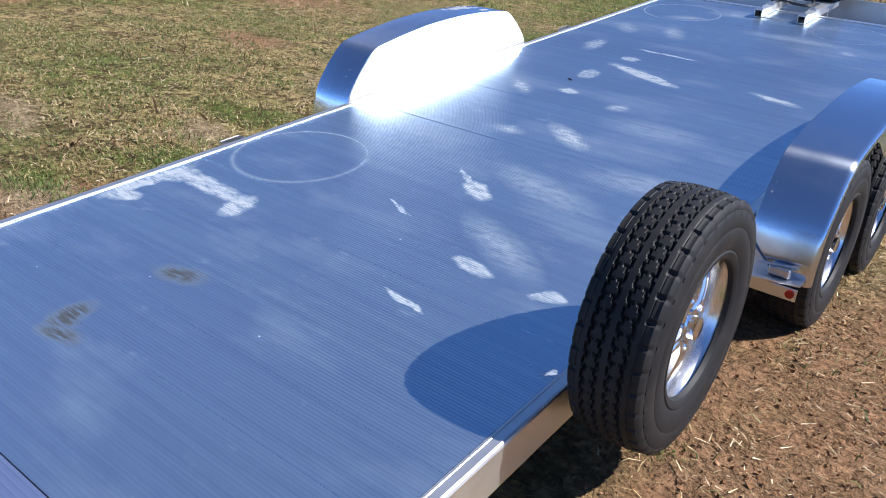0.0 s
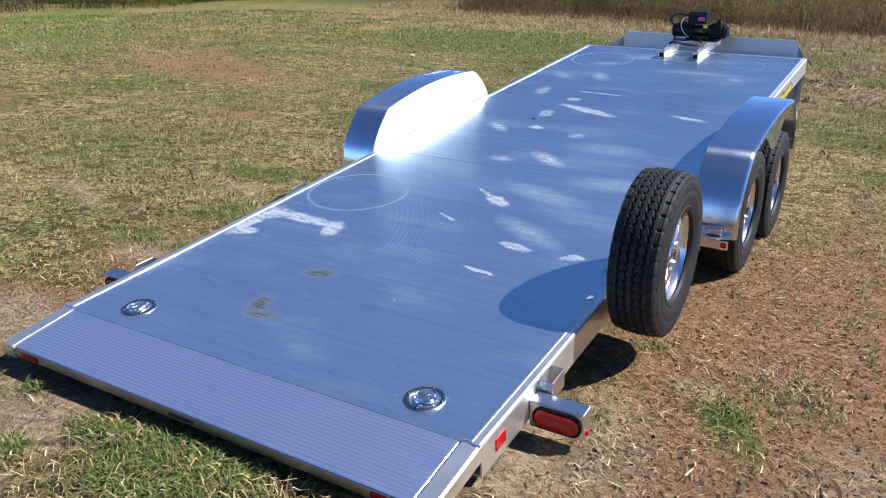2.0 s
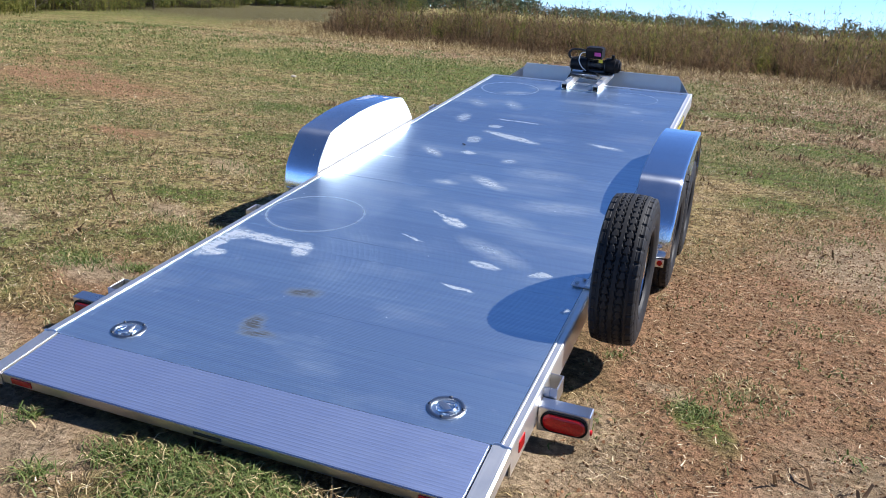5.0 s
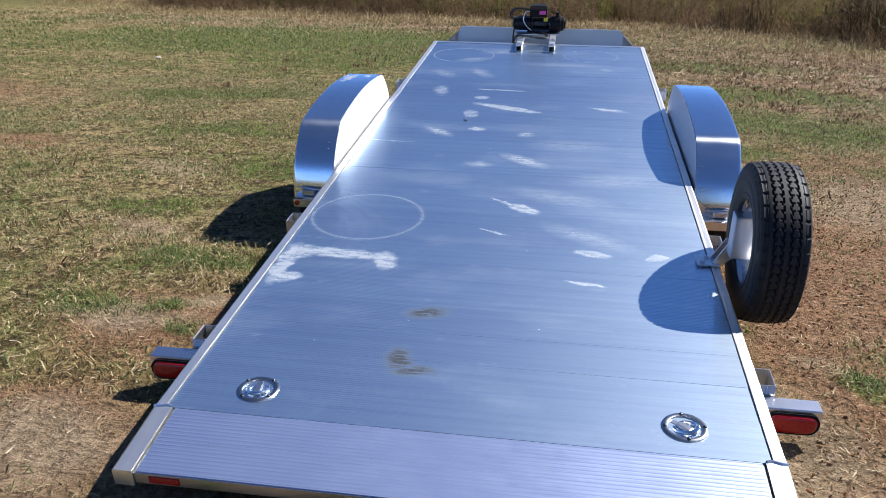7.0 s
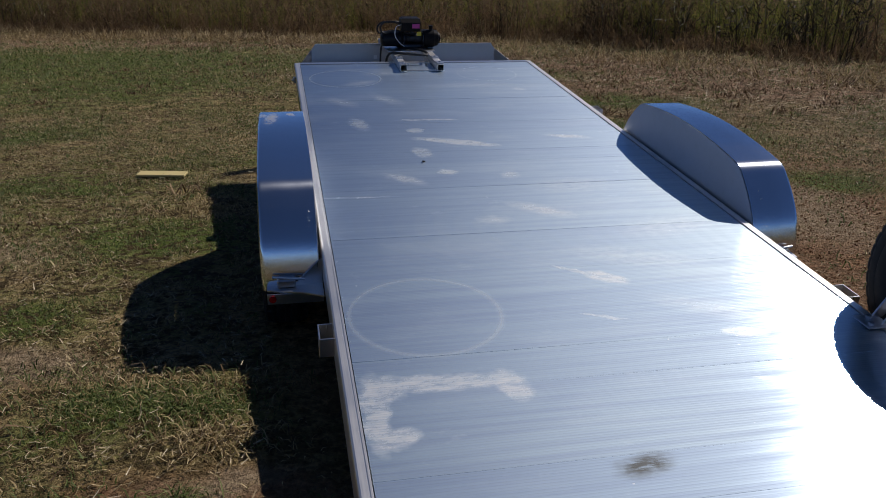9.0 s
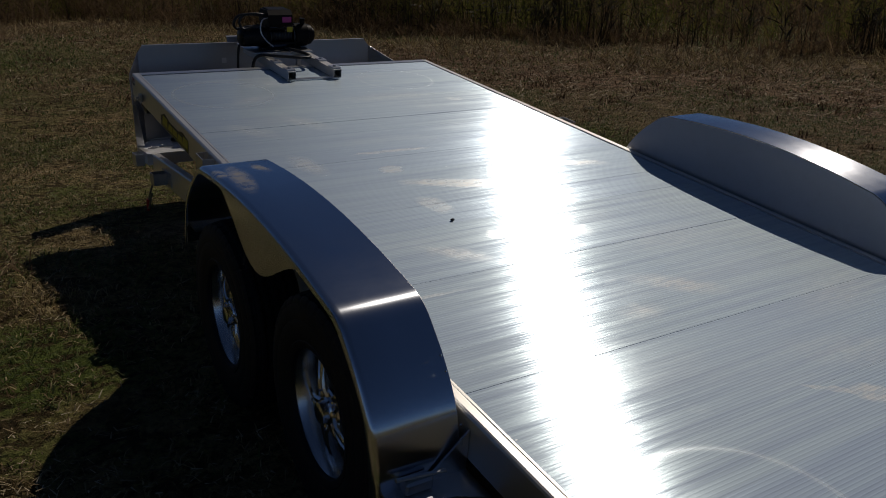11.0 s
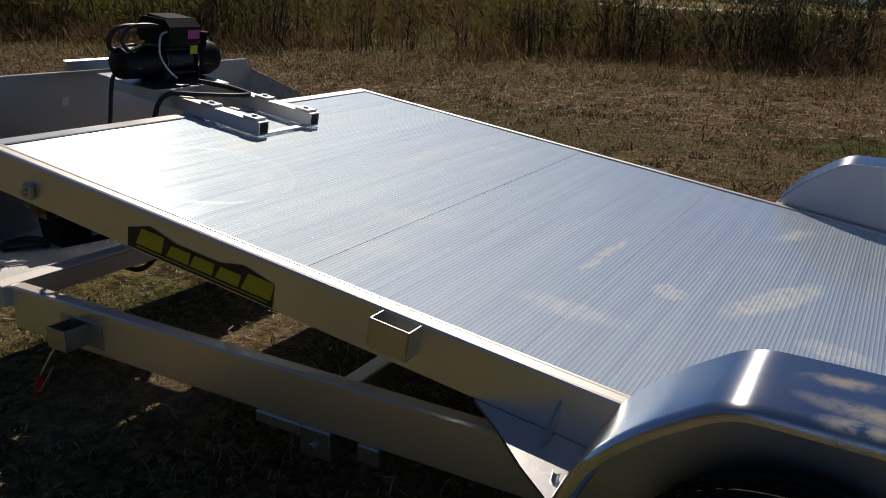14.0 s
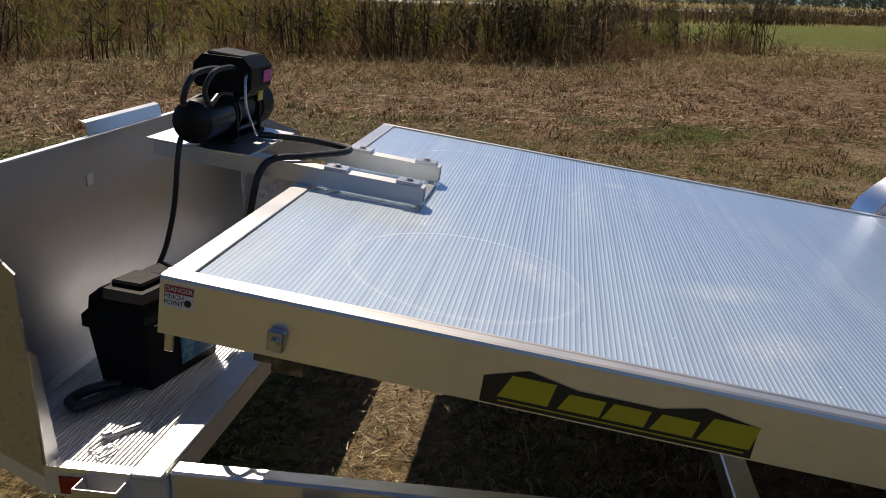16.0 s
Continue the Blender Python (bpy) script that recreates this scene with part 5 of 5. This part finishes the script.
tufts("grass_tufts", REAR + [(1.60, 1.30, 0.07, 260, 0.045), (1.78, 1.52, 0.10, 220, 0.04), (1.15, 0.98, 0.06, 110, 0.05), (1.2, 1.75, 0.05, 60, 0.04), (-1.74, 2.25, 0.12, 700, 0.05), (-1.50, 2.16, 0.10, 500, 0.05), (-1.96, 2.28, 0.10, 400, 0.045), (-1.58, 1.54, 0.05, 160, 0.08), (-1.96, 1.50, 0.10, 350, 0.06), (-1.39, 1.30, 0.05, 130, 0.06), (-2.7, 4.5, 0.15, 300, 0.05), (-2.3, 3.4, 0.15, 260, 0.05)], green_blade, "tufts of longer green grass round the trailer")
tufts("dry_tufts", [(x, y, r * 1.2, n // 4, h) for x, y, r, n, h in REAR] + [(-1.49, 1.90, 0.10, 350, 0.08), (-1.6, 2.3, 0.2, 300, 0.09), (-1.7, 0.9, 0.2, 200, 0.06), (0.56, 0.0, 0.12, 260, 0.10), (0.80, 0.0, 0.10, 160, 0.09), (1.78, 1.66, 0.12, 220, 0.05), (-0.3, 5.6, 0.3, 700, 0.10), (0.1, 5.2, 0.2, 400, 0.10), (-0.75, 5.6, 0.12, 300, 0.10), (-1.8, 5.3, 0.2, 300, 0.1)], dry_blade, "tufts of longer dry straw round the trailer")


stub = np.random.default_rng(17)
STUBBLE = []
while len(STUBBLE) < 2600:
    x, y = stub.uniform(-5, 26), stub.uniform(-7, 29)
    if float(inside(STRAW, np.array([x]), np.array([y]))[0]) + 0.12 > stub.uniform():
        STUBBLE.append((x, y, stub.uniform(0.05, 0.22), int(stub.integers(8, 30)), stub.uniform(0.05, 0.13)))


def stubble(name, spots, mat, label, wide):
    xs, ys, hs = [], [], []
    for cx, cy, r, n, h in spots:
        xs.append(stub.normal(cx, r, n)), ys.append(stub.normal(cy, r * 0.6, n)), hs.append(h * stub.uniform(0.3, 1.2, n))
    x, y, h = np.concatenate(xs), np.concatenate(ys), np.concatenate(hs)
    keep = np.hypot(x / 1.9, (y - 3.4) / 4.6) > 1
    x, y, h = x[keep], y[keep], h[keep]
    return blades(name, x, y, h, wide * stub.uniform(0.6, 1.5, len(x)), stub.uniform(0.5, 2.4, len(x)), mat, label)


stubble_brown = leaf_material("brown_stubble", ((0.0, (0.06, 0.036, 0.02)), (0.4, (0.17, 0.105, 0.058)), (0.75, (0.33, 0.22, 0.125)), (1.0, (0.52, 0.39, 0.23))), 0.85, 0.1, 0.2)
stubble("field_stubble", STUBBLE, stubble_brown, "broken brown stubble scattered over the field", 0.0065)

FIELD_TUFTS = []
while len(FIELD_TUFTS) < 5200:
    x, y = stub.uniform(-20, 6), 12 - 15 * (1 - stub.uniform() ** 0.6) + 12 * stub.uniform() ** 2
    if abs(x) > 1.9 or y < -0.6 or y > 8.4:
        FIELD_TUFTS.append((x, y, stub.uniform(0.03, 0.12), int(stub.integers(8, 26)), stub.uniform(0.018, 0.045)))
stubble("field_grass_tufts", FIELD_TUFTS[:2400], green_blade, "small green tufts scattered over the mown field", 0.0042)
stubble("field_straw_tufts", FIELD_TUFTS[2400:], dry_blade, "small dry straw tufts scattered over the mown field", 0.0042)

# tall dead weeds along the field's edge
EDGE = [(-22, 46), (-17, 33), (-5, 31), (4.5, 27.5), (9.3, 20.8), (12.6, 15.2), (16, 9.4), (19, 5.2), (22.6, 1.2), (24.6, -0.9)]


def weeds(name, count, depth0, depth1, h0, h1, k, mat, label, leaves=9, along=(0.0, 1.0), per=12, tight=0.22, line=EDGE):
    e = np.array(line, float)
    seg = np.hypot(*(e[1:] - e[:-1]).T)
    cum = np.concatenate([[0], np.cumsum(seg)])
    size, per = count, max(1, per)
    count = max(1, count // per)
    u = rng.uniform(cum[-1] * along[0], cum[-1] * along[1], count)
    i = np.clip(np.searchsorted(cum, u) - 1, 0, len(seg) - 1)
    f = ((u - cum[i]) / seg[i])[:, None]
    base = e[i] * (1 - f) + e[i + 1] * f
    d = (e[i + 1] - e[i]) / seg[i][:, None]
    nrm = np.stack([-d[:, 1], d[:, 0]], 1)
    wav = np.array([noise.noise((q * 0.22, 1.7, 0.0)) for q in u]) * 1.6
    pt = base + nrm * (rng.uniform(0, 1, count) ** 1.3 * (depth1 - depth0) + depth0 + wav)[:, None]
    patch = np.array([noise.noise((a * 0.25, b * 0.25, 4.0)) for a, b in pt])
    stay = rng.uniform(-0.5, 0.4, count) < patch + 0.15
    pt, patch, u = pt[stay], patch[stay], u[stay]
    lift = np.repeat(rng.uniform(0.5, 1.2, len(pt)) * np.clip(0.35 + u / 16, 0, 1), per)
    pt, patch = np.repeat(pt, per, 0), np.repeat(patch, per)
    count = len(pt)
    pt = pt + rng.normal(0, tight * k ** 0.5, (count, 2))
    h = (h0 + (h1 - h0) * rng.uniform(0, 1, count) ** 1.6) * (1 + 0.6 * patch) * lift * np.where(rng.uniform(0, 1, count) < 0.05, 1.18, 1.0)
    vs, fs = [], []
    for (x, y), hh in zip(pt.tolist(), h.tolist()):
        a = rng.uniform(0, 6.28)
        lx, ly = rng.normal(0, 0.12) * hh, rng.normal(0, 0.12) * hh
        w = 0.006 * k
        for q in (a, a + 1.57):
            b = len(vs)
            cx, cy = math.cos(q) * w, math.sin(q) * w
            vs += [(x - cx, y - cy, -0.02), (x + cx, y + cy, -0.02), (x + lx, y + ly, hh)]
            fs.append((b, b + 1, b + 2))
        for j in range(leaves):
            t = rng.uniform(0.12, 1.0) ** 0.7
            q, le = rng.uniform(0, 6.28), rng.uniform(0.06, 0.30) * (1.2 - 0.65 * t) * k ** 0.5
            px, py, pz = x + lx * t, y + ly * t, hh * t
            ex, ey, ez = px + math.cos(q) * le, py + math.sin(q) * le, pz + rng.uniform(-0.03, 1.6) * le
            ww = rng.uniform(0.002, 0.008) * k
            b = len(vs)
            ox, oy = -math.sin(q) * ww, math.cos(q) * ww
            vs += [(px, py, pz), ((px + ex) / 2 + ox, (py + ey) / 2 + oy, (pz + ez) / 2 + ww), (ex, ey, ez), ((px + ex) / 2 - ox, (py + ey) / 2 - oy, (pz + ez) / 2 - ww)]
            fs.append((b, b + 1, b + 2, b + 3))
    return stuff(name, vs, fs, mat, label, "weeds")


weed_brown = leaf_material("dead_weeds", ((0.0, (0.07, 0.043, 0.026)), (0.45, (0.20, 0.128, 0.070)), (0.8, (0.34, 0.235, 0.13)), (1.0, (0.16, 0.12, 0.06))), 0.8, 0.1, 0.35)
stem_dark = leaf_material("dark_stems", ((0.0, (0.038, 0.030, 0.020)), (0.6, (0.085, 0.066, 0.038)), (1.0, (0.15, 0.135, 0.06))))
weed_green = leaf_material("green_weeds", ((0.0, (0.07, 0.09, 0.018)), (0.5, (0.19, 0.20, 0.045)), (0.85, (0.29, 0.26, 0.06)), (1.0, (0.31, 0.23, 0.09))), 0.8, 0.1, 0.4)
weeds("dead_weeds", 15000, 0.0, 9.0, 0.55, 2.0, 1.2, weed_brown, "tall brown dead weeds along the edge of the field", 13, (0.0, 0.62))
weeds("field_edge_weeds", 3800, 0.3, 9.0, 0.35, 1.5, 1.0, weed_brown, "brown and grey dead weeds where the field ends", 12, (0.60, 1.0), 14, 0.26)
weeds("green_weeds", 8500, 0.6, 10.0, 0.5, 1.95, 1.2, weed_green, "tall green and yellow weeds among the dead ones", 14, (0.0, 0.66))
weeds("far_weeds", 9000, 9.0, 70.0, 0.9, 1.9, 3.2, weed_brown, "wide field of brown weeds reaching to the far trees", 8, (0.0, 1.0), 6, 0.5)
weeds("far_green_weeds", 5500, 10.0, 70.0, 0.9, 1.9, 3.2, weed_green, "green and yellow weeds far out in the field", 8, (0.0, 1.0), 6, 0.5)
weeds("bare_stems", 1300, 0.0, 6.0, 0.9, 2.1, 2.0, stem_dark, "dark bare upright stems among the weeds", 4, (0.0, 0.6), 5)
weeds("dark_stalks", 2100, 0.0, 4.0, 1.0, 2.3, 2.3, stem_dark, "dense dark upright stalks at the field's edge", 5, (0.58, 1.0), 9, 0.16)
weeds("edge_greens", 2400, 0.5, 7.0, 0.5, 1.9, 1.1, weed_green, "green leafy weeds among the dark stalks", 16, (0.56, 1.0), 14, 0.24)
weeds("weed_foot", 9000, -0.6, 2.5, 0.08, 0.5, 1.3, weed_brown, "low broken brown weeds at the foot of the tall ones", 9, (0.0, 1.0), 15, 0.3)
weeds("straw_stubble", 12000, -5.0, 1.0, 0.04, 0.16, 0.9, dry_blade, "flattened pale straw before the weeds", 5, (0.0, 1.0), 5, 0.3)

WOOD_FOOT = [(-27.0, 12), (-27.8, 19), (-29.5, 25), (-32.5, 31), (-42, 51), (-50, 70)]
weeds("wood_edge_weeds", 6000, 0.0, 4.0, 0.7, 2.2, 1.5, stem_dark, "dark brown weeds and brambles at the foot of the wood", 11, (0.0, 1.0), 12, 0.4, WOOD_FOOT)
weeds("wood_edge_scrub", 4000, -0.6, 5.0, 0.4, 1.8, 1.5, weed_green, "green scrub at the foot of the wood", 12, (0.0, 1.0), 12, 0.4, WOOD_FOOT)

# woods on one side
bark = Mat("bark", 0.9)
bark.set(base_color=bark.mix(bark.noise(bark.scale(bark.obj(), (6, 6, 1.2)), 3.0, 6.0), (0.045, 0.035, 0.026), (0.13, 0.105, 0.08)))
bark.bump(bark.noise(bark.scale(bark.obj(), (8, 8, 1.5)), 4.0), 0.03, 0.8)
leaf_mats = [leaf_material("leaves_dark", ((0.0, (0.026, 0.043, 0.011)), (0.5, (0.058, 0.086, 0.021)), (1.0, (0.12, 0.15, 0.036))), 0.6, 0.3, 0.35),
             leaf_material("leaves_light", ((0.0, (0.055, 0.078, 0.015)), (0.5, (0.14, 0.155, 0.028)), (1.0, (0.29, 0.26, 0.055))), 0.6, 0.3, 0.35)]


def tree(height, spread, leaves, low, seed, mat, label, category="tree", name="tree"):
    r = np.random.default_rng(seed)
    th = thing(name, pose(0, 0, 0), label, category, "trees of the wood")
    bm = hose([(0, 0, -0.2), (0.1, 0.05, height * 0.3), (-0.1, 0.1, height * 0.65), (0.05, 0, height * 0.92)], 0.16 * height / 9, 8, 4)
    for v in bm.verts:
        k = max(0.12, 1 - v.co.z / height)
        v.co.x *= k
        v.co.y *= k
    ends = []
    for k in range(11):
        z = height * (low + (0.9 - low) * k / 10)
        a = k * 2.4 + r.uniform(-0.4, 0.4)
        ln = spread * (1.05 - 0.55 * k / 10) * r.uniform(0.7, 1.1)
        e = Vector((math.cos(a) * ln, math.sin(a) * ln, z + ln * r.uniform(0.15, 0.5)))
        hose([(0, 0, z), tuple(e * 0.5 + Vector((0, 0, z * 0.5 + 0.1))), tuple(e)], 0.035 * height / 9, 5, 3, bm)
        ends += [e, e * 0.65 + Vector((0, 0, z * 0.35))]
    ends.append(Vector((0, 0, height * 0.95)))
    part("trunk", bm, bark, th, "dark trunk with limbs", None, True)
    vs, fs = [], []
    per = leaves // len(ends)
    for e in ends:
        rr = spread * r.uniform(0.22, 0.42)
        c = r.normal(0, 1, (per, 3))
        c /= np.linalg.norm(c, axis=1)[:, None]
        c = c * (r.uniform(0.35, 1, per) ** 0.5 * rr)[:, None] * [1, 1, 0.75] + np.array(e)
        for p in c.tolist():
            s = r.uniform(0.10, 0.24) * (height / 9) ** 0.5
            u = Vector(r.normal(0, 1, 3)).normalized()
            w = u.orthogonal().normalized()
            t = u.cross(w)
            b = len(vs)
            p = Vector(p)
            vs += [tuple(p - w * s), tuple(p + t * s * 0.5), tuple(p + w * s), tuple(p - t * s * 0.5 + u * s * 0.3)]
            fs.append((b, b + 1, b + 2, b + 3))
    me = bpy.data.meshes.new("crown")
    me.from_pydata(vs, [], fs)
    part("crown", me, mat, th, "crown of small leaves")
    return th


woods = [tree(9.5, 3.2, 3600, 0.08, 1, leaf_mats[0], "leafy dark green tree at the edge of the wood"),
         tree(8.0, 3.0, 3600, 0.05, 2, leaf_mats[1], "leafy yellow-green tree at the edge of the wood"),
         tree(3.2, 1.9, 2600, 0.05, 3, leaf_mats[0], "low bushy shrub before the wood", "bush", "bush"),
         tree(2.4, 1.7, 2200, 0.05, 4, leaf_mats[1], "low yellow-green bush before the wood", "bush", "bush")]
LINE = [(-52, 8), (-36, 19), (-33, 27), (-38, 38), (-46, 52), (-54, 70), (-62, 92), (-66, 122), (-68, 150), (-70, 168)]
spots = []
for (ax, ay), (bx, by) in zip(LINE, LINE[1:]):
    ln = math.hypot(bx - ax, by - ay)
    for k in range(max(2, int(ln / 4.2))):
        t = k / max(2, int(ln / 4.2))
        nx, ny = -(by - ay) / ln, (bx - ax) / ln
        for row in range(2):
            q = 2.5 + row * 5 + rng.uniform(-1, 1)
            spots.append((ax + (bx - ax) * t + nx * q + rng.uniform(-1, 1), ay + (by - ay) * t + ny * q + rng.uniform(-1, 1), int(rng.integers(0, 2)), rng.uniform(0.85, 1.35)))
        for row in range(3):
            q = rng.uniform(-2.5, 1.5)
            spots.append((ax + (bx - ax) * t + nx * q + rng.uniform(-2, 2), ay + (by - ay) * t + ny * q + rng.uniform(-2, 2), 2 + int(rng.integers(0, 2)), rng.uniform(0.7, 1.5)))
used = set()
for x, y, k, s in spots:
    m = pose(x, y, -0.1, 0, 0, rng.uniform(0, 360))
    if k in used:
        o = copy_thing(woods[k], m)
    else:
        o = woods[k]
        o.matrix_basis = m
        used.add(k)
    o.scale = (s, s, s * rng.uniform(0.9, 1.1))
    o.location = (x, y, -0.1)


SHRUB_LINE = [(54, 16), (58, 2), (66, -14), (76, -32), (90, -56)]
weeds("far_brush", 3600, 0.0, 9.0, 0.5, 1.5, 4.0, stem_dark, "low grey-brown brush beyond the green meadow", 9, (0.0, 1.0), 10, 0.9, SHRUB_LINE)
weeds("far_brush_leaves", 2400, 0.0, 9.0, 0.4, 1.3, 4.0, weed_brown, "dry brown leaves of the far brush", 10, (0.0, 1.0), 10, 0.9, SHRUB_LINE)
track = Mat("pale_gravel", 0.9)
track.set(base_color=track.mix(track.noise(track.pos(), 2.0, 5.0), (0.42, 0.39, 0.35), (0.60, 0.57, 0.52)))
tagged(part("road", box(120, 150, -260, 60, -0.02, 0.06, 0), track, None), "pale gravel track beyond the shrubs", "road", kind="structure")


def far_trees():
    r = np.random.default_rng(11)
    vs, fs = [], []
    for k in range(900):
        deg = -80 + 190 * k / 900 + r.uniform(-0.2, 0.2)
        a, d = radians(deg), r.uniform(380, 520)
        tall = 1.75 if -26 < deg < -15 else 1.0 + 0.35 * noise.noise((deg * 0.35, 0.0, 3.0))
        h = r.uniform(5, 8) * tall * (1.35 if r.uniform() < 0.08 else 0.9)
        x, y = math.sin(a) * d, math.cos(a) * d
        for j in range(210):
            u = r.normal(0, 1, 3)
            u /= np.linalg.norm(u)
            p = np.array([x, y, h * 0.46]) + u * [h * 0.6, h * 0.6, h * 0.5] * r.uniform(0.3, 1)
            w, t = r.normal(0, 1, 3), r.normal(0, 1, 3)
            s = h * 0.055
            b = len(vs)
            vs += [tuple(p - w * s), tuple(p + t * s), tuple(p + w * s)]
            fs.append((b, b + 1, b + 2))
    # Haze of the distance is mixed into these paler, greyer greens.
    m = leaf_material("far_leaves_hazed", ((0.0, (0.06, 0.088, 0.055)), (0.5, (0.09, 0.125, 0.075)), (1.0, (0.13, 0.16, 0.09))))
    stuff("far_woods", vs, fs, m, "distant line of dark green trees on the horizon", "woods")


far_trees()

# ---- deck planks ----
wobble = np.random.default_rng(21)
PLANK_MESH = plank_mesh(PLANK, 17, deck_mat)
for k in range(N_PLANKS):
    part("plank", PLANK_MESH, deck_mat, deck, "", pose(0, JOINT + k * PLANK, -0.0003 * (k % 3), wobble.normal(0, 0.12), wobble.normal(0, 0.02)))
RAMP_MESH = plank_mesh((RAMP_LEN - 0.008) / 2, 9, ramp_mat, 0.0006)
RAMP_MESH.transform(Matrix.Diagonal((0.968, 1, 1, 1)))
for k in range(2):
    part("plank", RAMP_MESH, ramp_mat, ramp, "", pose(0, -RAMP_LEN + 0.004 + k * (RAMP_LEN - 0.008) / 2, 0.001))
